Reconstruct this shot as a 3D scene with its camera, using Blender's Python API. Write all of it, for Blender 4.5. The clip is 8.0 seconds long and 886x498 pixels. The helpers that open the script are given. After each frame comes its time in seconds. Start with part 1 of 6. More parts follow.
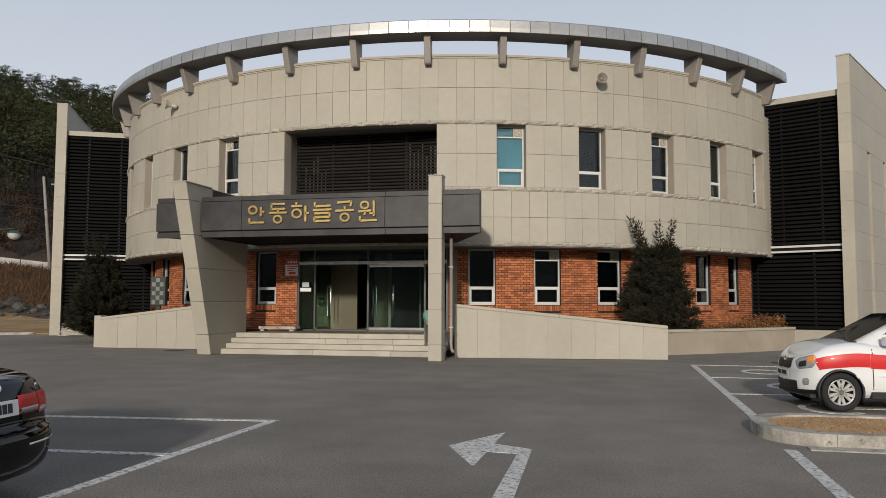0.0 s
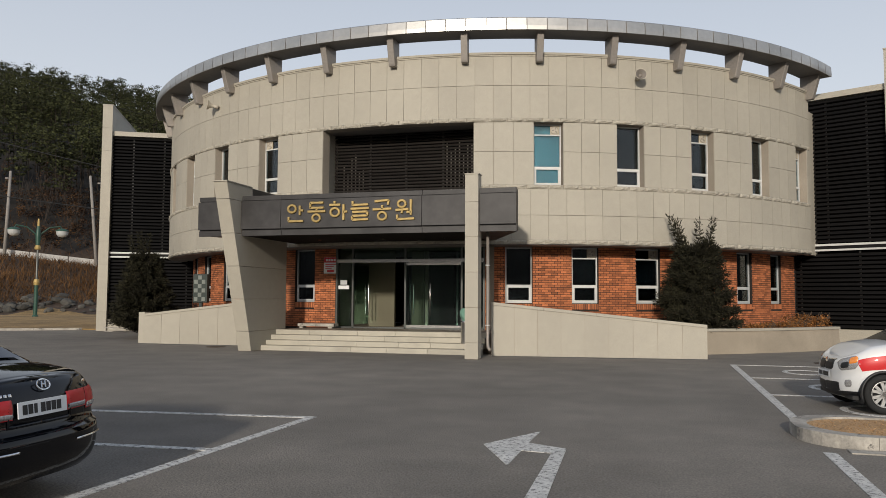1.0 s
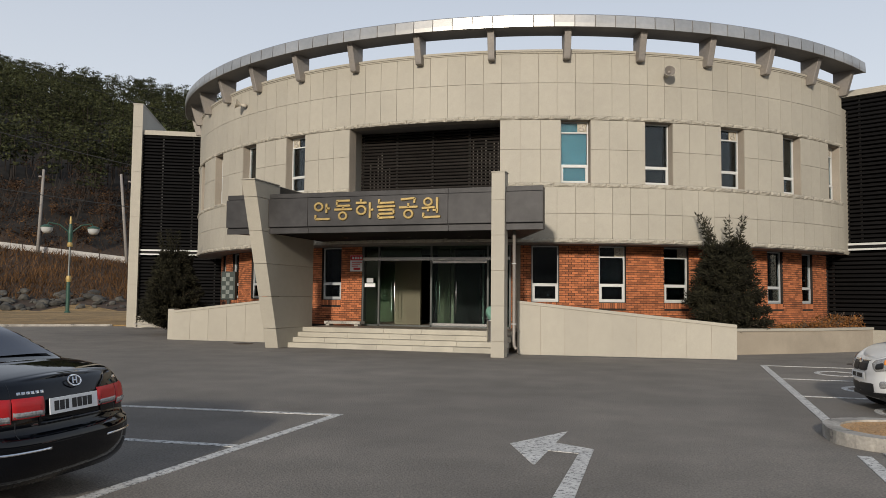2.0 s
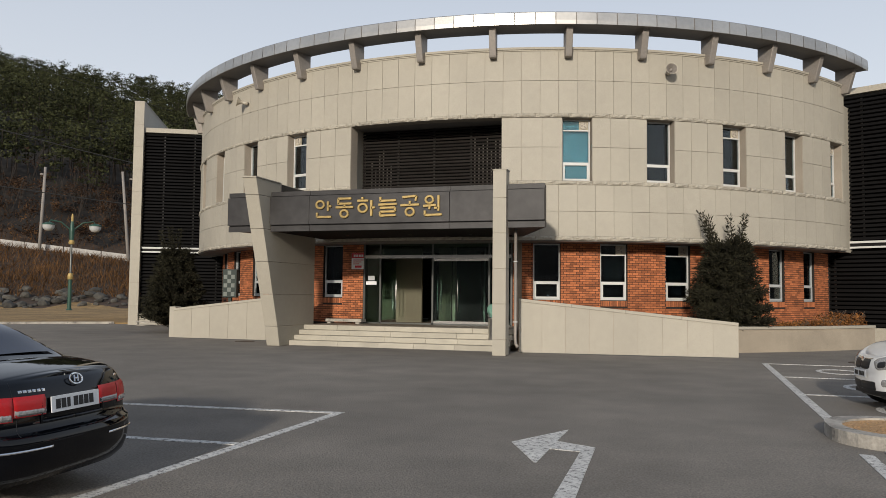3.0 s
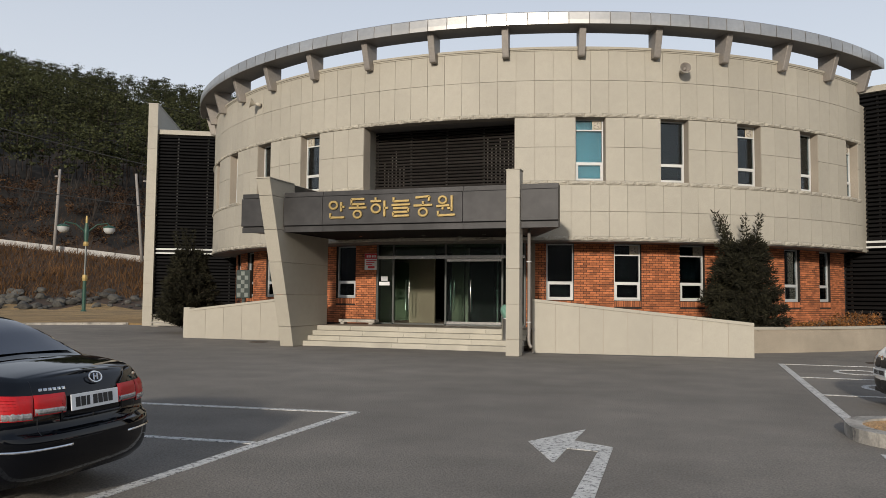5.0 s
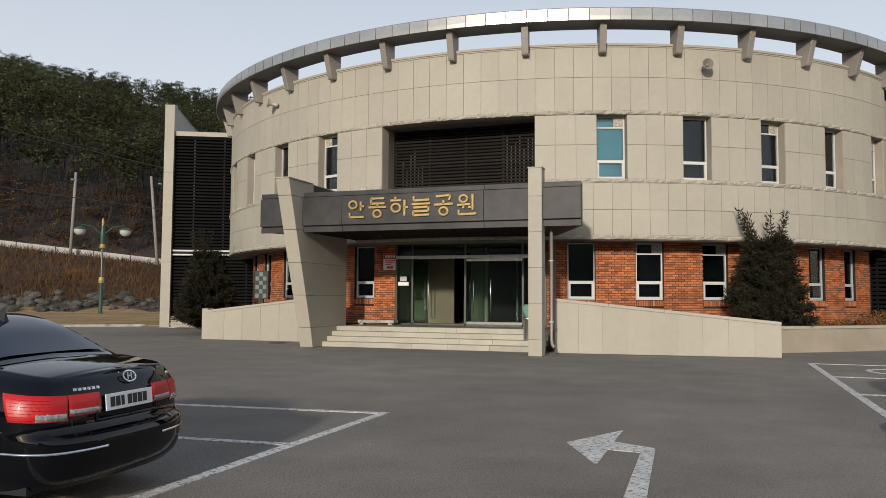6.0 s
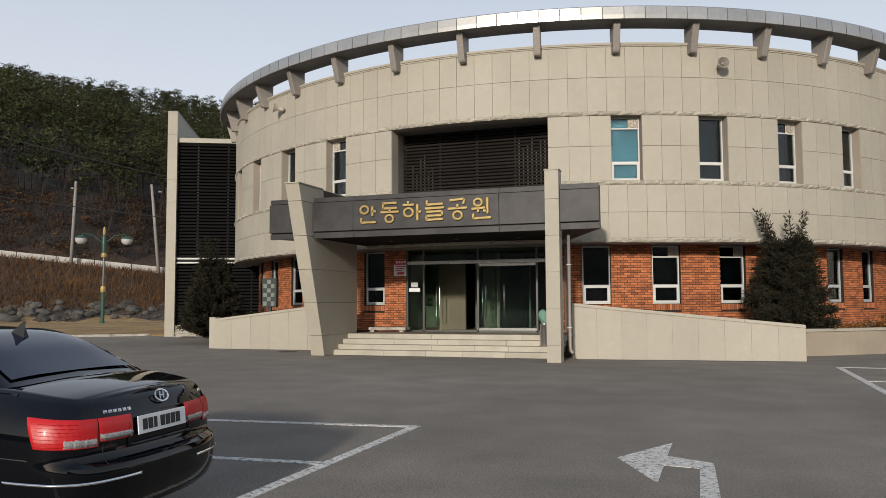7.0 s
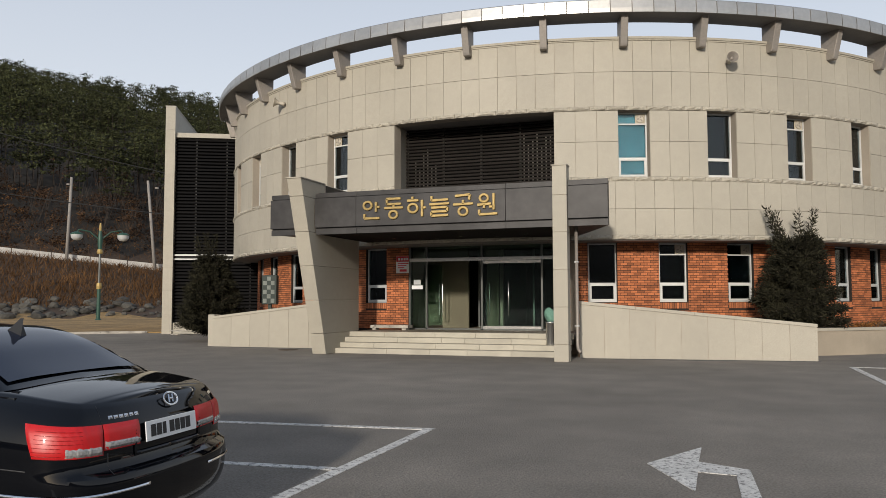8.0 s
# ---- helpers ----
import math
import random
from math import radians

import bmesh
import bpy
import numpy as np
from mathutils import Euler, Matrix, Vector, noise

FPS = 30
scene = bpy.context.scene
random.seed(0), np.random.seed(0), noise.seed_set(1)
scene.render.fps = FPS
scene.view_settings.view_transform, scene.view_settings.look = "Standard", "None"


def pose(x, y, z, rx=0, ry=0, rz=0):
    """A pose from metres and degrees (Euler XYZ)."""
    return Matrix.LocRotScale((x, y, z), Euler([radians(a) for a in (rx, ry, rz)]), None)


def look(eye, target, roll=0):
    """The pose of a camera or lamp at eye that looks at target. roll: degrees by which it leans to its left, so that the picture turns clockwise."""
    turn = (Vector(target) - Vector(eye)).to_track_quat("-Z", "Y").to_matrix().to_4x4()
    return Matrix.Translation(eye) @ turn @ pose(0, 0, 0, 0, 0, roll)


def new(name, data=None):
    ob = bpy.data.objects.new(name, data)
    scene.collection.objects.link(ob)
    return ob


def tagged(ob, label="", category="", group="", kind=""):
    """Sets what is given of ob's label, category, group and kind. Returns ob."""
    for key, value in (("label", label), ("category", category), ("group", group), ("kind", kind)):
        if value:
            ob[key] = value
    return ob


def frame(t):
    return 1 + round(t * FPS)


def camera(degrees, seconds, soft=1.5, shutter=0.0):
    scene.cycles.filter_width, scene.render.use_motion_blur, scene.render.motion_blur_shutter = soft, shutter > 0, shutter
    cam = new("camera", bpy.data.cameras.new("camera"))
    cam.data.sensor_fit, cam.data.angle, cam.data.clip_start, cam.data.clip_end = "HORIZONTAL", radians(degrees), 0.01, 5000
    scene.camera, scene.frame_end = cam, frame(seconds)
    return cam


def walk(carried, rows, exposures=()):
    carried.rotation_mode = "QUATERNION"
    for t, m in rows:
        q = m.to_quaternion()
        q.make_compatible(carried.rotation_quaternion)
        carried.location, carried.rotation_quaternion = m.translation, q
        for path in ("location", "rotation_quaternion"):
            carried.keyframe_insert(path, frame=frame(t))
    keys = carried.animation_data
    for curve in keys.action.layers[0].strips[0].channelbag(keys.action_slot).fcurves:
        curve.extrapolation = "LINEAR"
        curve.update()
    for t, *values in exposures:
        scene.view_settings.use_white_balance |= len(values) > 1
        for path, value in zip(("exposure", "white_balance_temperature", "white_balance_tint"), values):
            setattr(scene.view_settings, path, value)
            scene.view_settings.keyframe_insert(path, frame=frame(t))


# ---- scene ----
cam = camera(59.47, 8.0, soft=0.8)
PATH = [
    (0.0, pose(0.000, 0.000, 1.630, 93.897, -0.096, 12.724)),
    (0.5, pose(0.036, -0.049, 1.644, 93.737, -0.221, 14.780)),
    (1.0, pose(0.052, -0.059, 1.657, 93.679, -0.286, 15.518)),
    (1.5, pose(0.039, -0.044, 1.658, 93.663, -0.498, 17.220)),
    (3.0, pose(0.029, -0.024, 1.666, 93.355, -0.578, 17.509)),
    (3.5, pose(0.033, -0.030, 1.662, 93.447, -0.687, 17.633)),
    (4.0, pose(0.020, -0.036, 1.656, 93.418, -0.603, 17.768)),
    (4.5, pose(0.013, -0.027, 1.657, 93.416, -0.494, 17.992)),
    (6.0, pose(-0.339, 0.115, 1.592, 93.537, -0.302, 19.267)),
    (6.5, pose(-0.623, 0.336, 1.616, 93.622, 0.071, 19.536)),
    (7.0, pose(-0.908, 0.434, 1.617, 93.924, 0.337, 19.237)),
    (7.5, pose(-1.115, 0.559, 1.610, 93.735, 0.207, 19.048)),
    (8.0, pose(-1.279, 0.751, 1.610, 93.770, 0.170, 18.932)),
]
walk(cam, PATH, exposures=((0.0, -0.13), (1.5, -0.05), (4.5, 0.01), (8.0, 0.06)))

# ---- world and sun ----
SUN_AZ, SUN_EL = radians(4.5), radians(15.5)   # azimuth from -y towards +x
world = bpy.data.worlds.new("sky")
scene.world = world
world.use_nodes = True
wn = world.node_tree.nodes
sky = wn.new("ShaderNodeTexSky")
sky.sky_type, sky.sun_disc = "NISHITA", False
sky.sun_elevation, sky.sun_rotation = SUN_EL, math.pi - SUN_AZ
sky.air_density, sky.dust_density, sky.ozone_density = 1.0, 3.0, 1.0
wn["Background"].inputs["Strength"].default_value = 0.12
veil = wn.new("ShaderNodeMix")                 # thin high cloud over the whole sky
veil.data_type = "RGBA"
veil.inputs["Factor"].default_value = 0.72
haze = wn.new("ShaderNodeMix")                 # the haze is thickest towards the horizon
haze.data_type = "RGBA"
haze.inputs["A"].default_value, haze.inputs["B"].default_value = (7.7, 7.9, 8.3, 1), (3.0, 3.6, 4.7, 1)
aim, axes, rise = wn.new("ShaderNodeTexCoord"), wn.new("ShaderNodeSeparateXYZ"), wn.new("ShaderNodeMapRange")
rise.inputs["From Min"].default_value, rise.inputs["From Max"].default_value = 0.10, 0.75
world.node_tree.links.new(aim.outputs["Generated"], axes.inputs[0])
world.node_tree.links.new(axes.outputs["Z"], rise.inputs["Value"])
world.node_tree.links.new(rise.outputs["Result"], haze.inputs["Factor"])
world.node_tree.links.new(haze.outputs["Result"], veil.inputs["B"])
world.node_tree.links.new(sky.outputs[0], veil.inputs["A"])
world.node_tree.links.new(veil.outputs["Result"], wn["Background"].inputs[0])
sun = new("sun", bpy.data.lights.new("sun", "SUN"))
sun.data.energy, sun.data.angle, sun.data.color = 3.2, radians(2.5), (1.0, 0.92, 0.81)
sun.matrix_world = look((math.sin(SUN_AZ) * 50, -math.cos(SUN_AZ) * 50, 50 * math.tan(SUN_EL)), (0, 0, 0))
scene.view_settings.exposure = 0.0


# ---- materials ----
def mat(name, rgb, rough=0.7, metal=0.0, grain=40.0, amount=0.12, stain=0.6, stain_amount=0.12, bump=0.15, vary=0.0, coat=0.0, spec=0.5, mid=0.0, mid_amount=0.0):
    """A surface with fine grain, broad stains and a fine relief; vary: the change from piece to piece."""
    m = bpy.data.materials.new(name)
    m.use_nodes = True
    nt = m.node_tree
    n, l = nt.nodes, nt.links
    b = n["Principled BSDF"]
    b.inputs["Roughness"].default_value, b.inputs["Metallic"].default_value = rough, metal
    b.inputs["Specular IOR Level"].default_value = spec
    b.inputs["Coat Weight"].default_value = coat
    b.inputs["Coat Roughness"].default_value = 0.07
    geo = n.new("ShaderNodeNewGeometry")

    def noise_node(scale, detail):
        t = n.new("ShaderNodeTexNoise")
        t.inputs["Scale"].default_value, t.inputs["Detail"].default_value = scale, detail
        l.new(geo.outputs["Position"], t.inputs["Vector"])
        return t.outputs["Fac"]

    def ramp(src, lo, hi):
        r = n.new("ShaderNodeMapRange")
        r.inputs["From Min"].default_value, r.inputs["From Max"].default_value = 0.3, 0.7
        r.inputs["To Min"].default_value, r.inputs["To Max"].default_value = lo, hi
        l.new(src, r.inputs["Value"])
        return r.outputs["Result"]

    def times(a, c):
        t = n.new("ShaderNodeMath")
        t.operation = "MULTIPLY"
        l.new(a, t.inputs[0])
        l.new(c, t.inputs[1])
        return t.outputs[0]

    fine = noise_node(grain, 4)
    v = times(ramp(fine, 1 - amount, 1 + amount), ramp(noise_node(stain, 5), 1 - stain_amount, 1 + stain_amount))
    if mid:
        v = times(v, ramp(noise_node(mid, 6), 1 - mid_amount, 1 + mid_amount))
    if vary:
        info = n.new("ShaderNodeObjectInfo")
        isl = n.new("ShaderNodeMath")
        isl.operation = "ADD"
        l.new(info.outputs["Random"], isl.inputs[0])
        l.new(geo.outputs["Random Per Island"], isl.inputs[1])
        fr = n.new("ShaderNodeMath")
        fr.operation = "FRACT"
        l.new(isl.outputs[0], fr.inputs[0])
        r = n.new("ShaderNodeMapRange")
        r.inputs["To Min"].default_value, r.inputs["To Max"].default_value = 1 - vary, 1 + vary
        l.new(fr.outputs[0], r.inputs["Value"])
        v = times(v, r.outputs["Result"])
    mix = n.new("ShaderNodeVectorMath")
    mix.operation = "SCALE"
    mix.inputs[0].default_value = rgb
    l.new(v, mix.inputs["Scale"])
    l.new(mix.outputs[0], b.inputs["Base Color"])
    if bump:
        bp = n.new("ShaderNodeBump")
        bp.inputs["Strength"].default_value, bp.inputs["Distance"].default_value = bump, 0.02
        l.new(fine, bp.inputs["Height"])
        l.new(bp.outputs[0], b.inputs["Normal"])
    return m


def glass_mat(name, tint, rough=0.02, mix=1.0):
    m = bpy.data.materials.new(name)
    m.use_nodes = True
    b = m.node_tree.nodes["Principled BSDF"]
    b.inputs["Base Color"].default_value = (*tint, 1)
    b.inputs["Transmission Weight"].default_value = mix
    b.inputs["Roughness"].default_value = rough
    b.inputs["IOR"].default_value = 1.45
    return m


M_PANEL = mat("cream_granite_panel", (0.365, 0.335, 0.275), 0.65, grain=60, amount=0.13, stain=0.35, stain_amount=0.06, vary=0.04, mid=5.0, mid_amount=0.03, bump=0.1)
# darker than the panels: the planter's right-facing shade is put into the colour
M_PLANTER = mat("shaded_planter_wall", (0.30, 0.255, 0.195), 0.8, grain=50, amount=0.1, stain=0.8, stain_amount=0.14, mid=4.0, mid_amount=0.05, bump=0.1)
M_JOINT = mat("panel_joint", (0.30, 0.26, 0.21), 0.9)
M_ROUGH = mat("split_face_stone", (0.36, 0.33, 0.27), 0.9, grain=14, amount=0.16, bump=1.0, vary=0.06)
M_BRICK = mat("red_brick", (0.38, 0.125, 0.048), 0.85, grain=60, amount=0.2, stain=1.2, stain_amount=0.15, vary=0.42, bump=0.4)
M_MORTAR = mat("mortar", (0.020, 0.015, 0.012), 0.95, grain=60, amount=0.2)
M_ASPHALT = mat("asphalt", (0.170, 0.151, 0.127), 0.9, grain=45, amount=0.30, stain=0.16, stain_amount=0.22, bump=0.6, mid=1.1, mid_amount=0.14)
M_PATCH = mat("dark_asphalt", (0.105, 0.098, 0.092), 0.9, grain=45, amount=0.3, stain=0.5, stain_amount=0.2, bump=0.5, mid=3.0, mid_amount=0.12)
M_CASE = mat("dark_green_case", (0.030, 0.040, 0.034), 0.6, grain=10, amount=0.1, bump=0)
M_PAINT = mat("road_paint", (0.56, 0.545, 0.51), 0.8, grain=22, amount=0.12, stain=3.0, stain_amount=0.15, bump=0.3)


def wear(m, under, scale, share):
    """Worn specks and cracks through which the surface below shows."""
    n, l = m.node_tree.nodes, m.node_tree.links
    b = n["Principled BSDF"]
    src = b.inputs["Base Color"].links[0].from_socket
    geo = n.new("ShaderNodeNewGeometry")
    t = n.new("ShaderNodeTexNoise")
    t.inputs["Scale"].default_value, t.inputs["Detail"].default_value, t.inputs["Roughness"].default_value = scale, 8, 0.75
    l.new(geo.outputs["Position"], t.inputs["Vector"])
    r = n.new("ShaderNodeMapRange")
    r.inputs["From Min"].default_value, r.inputs["From Max"].default_value = share - 0.03, share + 0.03
    l.new(t.outputs["Fac"], r.inputs["Value"])
    mix = n.new("ShaderNodeMix")
    mix.data_type = "RGBA"
    mix.inputs["A"].default_value = (*under, 1)
    l.new(r.outputs["Result"], mix.inputs["Factor"])
    l.new(src, mix.inputs["B"])
    l.new(mix.outputs["Result"], b.inputs["Base Color"])


wear(M_PAINT, (0.17, 0.16, 0.15), 16.0, 0.455)
M_CONC = mat("kerb_concrete", (0.34, 0.315, 0.275), 0.9, grain=30, amount=0.15, stain=2.5, stain_amount=0.35, bump=0.4)
wear(M_CONC, (0.13, 0.12, 0.11), 3.0, 0.40)
M_DARK = mat("dark_louvre_metal", (0.006, 0.0055, 0.0055), 0.6, spec=0.2, grain=20, amount=0.1, bump=0.0, vary=0.15)
# black sheet colour: the shade between slats is put into it
M_BACK = mat("louvre_gap_black", (0.004, 0.004, 0.004), 0.95, bump=0, spec=0.1)
M_CANOPY = mat("grey_zinc_panel", (0.034, 0.032, 0.032), 0.5, metal=0.2, grain=6, amount=0.12, stain=1.6, stain_amount=0.38, bump=0.05)
M_RING = mat("silver_aluminium", (0.44, 0.43, 0.41), 0.32, metal=0.8, grain=8, amount=0.05, vary=0.06, bump=0.03)
M_SOFFIT = mat("grey_soffit", (0.16, 0.148, 0.136), 0.6, grain=8, amount=0.06)
# darker than the fascia: shade under the canopy is put into this colour
M_UNDER = mat("shaded_canopy_soffit", (0.018, 0.016, 0.015), 0.9, spec=0.08, grain=8, amount=0.06)
M_BRACKET = mat("grey_brown_steel", (0.25, 0.225, 0.20), 0.55, metal=0.2, grain=15, amount=0.08)
M_WHITE = mat("white_window_frame", (0.54, 0.54, 0.52), 0.45, grain=30, amount=0.03, bump=0)
M_GREYF = mat("grey_window_frame", (0.42, 0.43, 0.43), 0.45, grain=30, amount=0.03, bump=0)
M_STEP = mat("granite_step", (0.39, 0.36, 0.295), 0.7, grain=80, amount=0.14, stain=1.5, stain_amount=0.12, vary=0.08)
# also darkens the lobby's side wall and ceiling, where indoor shade falls
M_LAND = mat("landing_granite_lobby_shade", (0.20, 0.165, 0.125), 0.5, grain=80, amount=0.14, stain=1.5, stain_amount=0.12)
M_GOLD = mat("gold_letters", (0.38, 0.27, 0.10), 0.5, metal=0.4, grain=12, amount=0.1, bump=0.1)
M_DOORF = mat("dark_door_metal", (0.11, 0.115, 0.11), 0.35, metal=0.6, grain=20, amount=0.05, bump=0)
M_STEEL = mat("stainless_steel", (0.62, 0.61, 0.59), 0.25, metal=1.0, grain=10, amount=0.04, bump=0)
M_RUBBER = mat("tyre_rubber", (0.013, 0.013, 0.013), 0.85, grain=50, amount=0.1)
M_BLACKCAR = mat("black_car_paint", (0.0015, 0.002, 0.0035), 0.3, grain=3, amount=0.03, bump=0, coat=1.0, spec=0.0)
M_BLACKCAR.node_tree.nodes["Principled BSDF"].inputs["Coat Roughness"].default_value = 0.035
M_BLACKCAR.node_tree.nodes["Principled BSDF"].inputs["Coat IOR"].default_value = 1.42
M_WHITECAR = mat("white_car_paint", (0.74, 0.74, 0.73), 0.3, grain=3, amount=0.02, bump=0, coat=0.8)
M_REDCAR = mat("red_stripe", (0.60, 0.018, 0.022), 0.45, grain=3, amount=0.03, bump=0, coat=0.1)
M_BLACKPL = mat("black_plastic", (0.012, 0.012, 0.013), 0.5, grain=40, amount=0.05, bump=0.05)
M_RED = mat("red_lamp", (0.46, 0.005, 0.007), 0.4, grain=20, amount=0.05, bump=0, coat=0.12)
M_REDRIB = mat("dark_red_lens", (0.20, 0.004, 0.004), 0.2, grain=20, amount=0.05, bump=0, coat=1.0)
M_CLEAR = mat("clear_lamp", (0.27, 0.265, 0.26), 0.12, grain=60, amount=0.35, bump=0.03, coat=1.0)
M_AMBER = mat("amber_lamp", (0.80, 0.25, 0.03), 0.15, grain=60, amount=0.1, bump=0.2, coat=1.0)
M_PLATE = mat("plate_white", (0.72, 0.73, 0.73), 0.4, grain=20, amount=0.03, bump=0)
M_RIM = mat("silver_alloy", (0.50, 0.495, 0.48), 0.35, metal=0.35, grain=10, amount=0.04, bump=0)
M_CHROME = mat("chrome", (0.75, 0.75, 0.76), 0.1, metal=1.0, grain=10, amount=0.02, bump=0)
M_DRYGRASS = mat("dry_lawn", (0.25, 0.16, 0.064), 0.95, grain=18, amount=0.35, stain=0.25, stain_amount=0.35, bump=0.8, mid=1.6, mid_amount=0.3)
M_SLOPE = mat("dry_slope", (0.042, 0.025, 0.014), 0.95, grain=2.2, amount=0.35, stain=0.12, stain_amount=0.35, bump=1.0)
# near-black: the shade between the trees is put into the floor colour
M_HILL = mat("darkened_hill_floor", (0.011, 0.008, 0.005), 0.95, grain=0.8, amount=0.3, stain=0.05, stain_amount=0.3, bump=1.0)
M_ROCK = mat("grey_rock", (0.058, 0.054, 0.046), 0.9, grain=3, amount=0.3, stain=0.6, stain_amount=0.25, vary=0.35, bump=0.8)
M_PINE = mat("pine_needles", (0.037, 0.041, 0.016), 0.9, grain=1.5, amount=0.25, stain=0.035, stain_amount=0.5, vary=0.6, mid=0.22, mid_amount=0.35, bump=0, spec=0.2)
# dry leaf brown, lowered to carry the shade among the scrub
M_BROWN = mat("dry_leaves", (0.040, 0.023, 0.014), 0.95, grain=1.5, amount=0.25, stain=0.09, stain_amount=0.6, vary=0.6, bump=0, spec=0.1)
M_STRAW = mat("dry_straw", (0.108, 0.057, 0.025), 0.95, grain=1.5, amount=0.25, stain=0.15, stain_amount=0.3, vary=0.45, bump=0, spec=0.1)
M_YEW = mat("yew_leaves", (0.020, 0.0185, 0.0095), 0.9, grain=3, amount=0.2, stain=1.2, stain_amount=0.3, vary=0.45, bump=0, spec=0.25)
# darker copy of the bark, with the wood's shade in its colour
M_HILLBARK = mat("shaded_hillside_bark", (0.022, 0.016, 0.012), 0.95, grain=6, amount=0.3, bump=0)
M_BARK = mat("bark", (0.09, 0.065, 0.045), 0.95, grain=12, amount=0.3, bump=0.8)
M_SHRUB = mat("orange_brown_shrub", (0.20, 0.085, 0.026), 0.9, grain=3, amount=0.2, stain=1.5, stain_amount=0.25, vary=0.45, bump=0, spec=0.2)
M_GREENPOLE = mat("green_pole_paint", (0.016, 0.062, 0.042), 0.5, grain=10, amount=0.08, bump=0)
M_POLE = mat("concrete_pole", (0.24, 0.22, 0.20), 0.9, grain=8, amount=0.1)
M_HORN = mat("beige_horn", (0.42, 0.38, 0.31), 0.5, grain=10, amount=0.06, bump=0)
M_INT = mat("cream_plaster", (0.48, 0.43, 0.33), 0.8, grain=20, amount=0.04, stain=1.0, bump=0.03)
# cream plaster darkened: the lobby's shade is put into this colour
M_INTW = mat("shaded_cream_wall", (0.105, 0.095, 0.058), 0.7, grain=20, amount=0.06, stain=1.0, bump=0.03)
# near-black: the shade of unlit rooms behind glass, put into the colour
M_INTD = mat("black_unlit_interior", (0.008, 0.009, 0.010), 0.9, bump=0, spec=0.1)
M_TEAL = mat("teal_blind", (0.22, 0.56, 0.66), 0.7, grain=5, amount=0.06, stain=1.0, stain_amount=0.08, bump=0)
M_REDSIGN = mat("red_sign", (0.55, 0.03, 0.04), 0.5, bump=0)
M_CLOTH = mat("green_cloth", (0.13, 0.26, 0.20), 0.9, grain=15, amount=0.15, bump=0.4)
M_TURF = mat("straw_turf", (0.37, 0.225, 0.105), 0.95, grain=30, amount=0.3, stain=2.0, stain_amount=0.2, vary=0.3, bump=0.6)
M_SLAT = mat("brown_louvre_slat", (0.022, 0.019, 0.017), 0.32, grain=20, amount=0.1, bump=0.0, vary=0.2)
M_FADED = mat("faded_white", (0.17, 0.185, 0.165), 0.7, grain=8, amount=0.15, bump=0)
M_GUARD = mat("white_guard_wall", (0.44, 0.42, 0.39), 0.8, grain=4, amount=0.1, stain=0.5, stain_amount=0.12)
M_WIRE = mat("black_cable", (0.02, 0.02, 0.02), 0.7, bump=0)
M_GLASS = glass_mat("window_glass", (0.50, 0.62, 0.66))
M_DOORGL = glass_mat("door_glass", (0.30, 0.46, 0.40))
M_SCREEN = mat("tinted_windscreen", (0.006, 0.007, 0.010), 0.06, grain=3, amount=0.02, bump=0, spec=0.03)
M_CARGL = mat("dark_car_glass", (0.010, 0.015, 0.032), 0.05, grain=3, amount=0.02, bump=0, spec=0.5)

CX, CY, R = -8.437, 40.65, 16.416      # the drum's centre and radius
RB = R - 1.10                          # brick wall behind


# ---- mesh helpers ----
def part(name, bm, material, parent=None, label="", smooth=False):
    me = bpy.data.meshes.new(name)
    bmesh.ops.recalc_face_normals(bm, faces=bm.faces)
    bm.to_mesh(me)
    bm.free()
    me.materials.append(material)
    if smooth:
        for p in me.polygons:
            p.use_smooth = True
    ob = new(name, me)
    ob.parent = parent
    if label:
        tagged(ob, label)
    return ob


def empty(name, m, label, category, group="", kind=""):
    e = new(name)
    e.matrix_world = m
    e.empty_display_size = 0.1
    return tagged(e, label, category, group, kind)


def box(bm, x0, x1, y0, y1, z0, z1, bevel=0.0, m=None):
    vs = [bm.verts.new(Vector((x, y, z))) for x in (x0, x1) for y in (y0, y1) for z in (z0, z1)]
    fs = [bm.faces.new([vs[i] for i in f]) for f in ((0, 1, 3, 2), (4, 6, 7, 5), (0, 4, 5, 1), (2, 3, 7, 6), (0, 2, 6, 4), (1, 5, 7, 3))]
    if bevel:
        r = bmesh.ops.bevel(bm, geom=list({e for f in fs for e in f.edges}), offset=bevel, segments=2, affect="EDGES", profile=0.5)
        vs = list({v for f in r["faces"] for v in f.verts} | {v for v in vs if v.is_valid})
    if m is not None:
        bmesh.ops.transform(bm, matrix=m, verts=[v for v in vs if v.is_valid])
    return bm


def boxed(*a, **k):
    return box(bmesh.new(), *a, **k)


def prism(pts, z0, z1, bm=None):
    """A plan outline raised from z0 to z1."""
    bm = bm or bmesh.new()
    lo = [bm.verts.new((x, y, z0)) for x, y in pts]
    hi = [bm.verts.new((x, y, z1)) for x, y in pts]
    bm.faces.new(lo[::-1]), bm.faces.new(hi)
    k = len(pts)
    for i in range(k):
        bm.faces.new((lo[i], lo[(i + 1) % k], hi[(i + 1) % k], hi[i]))
    return bm


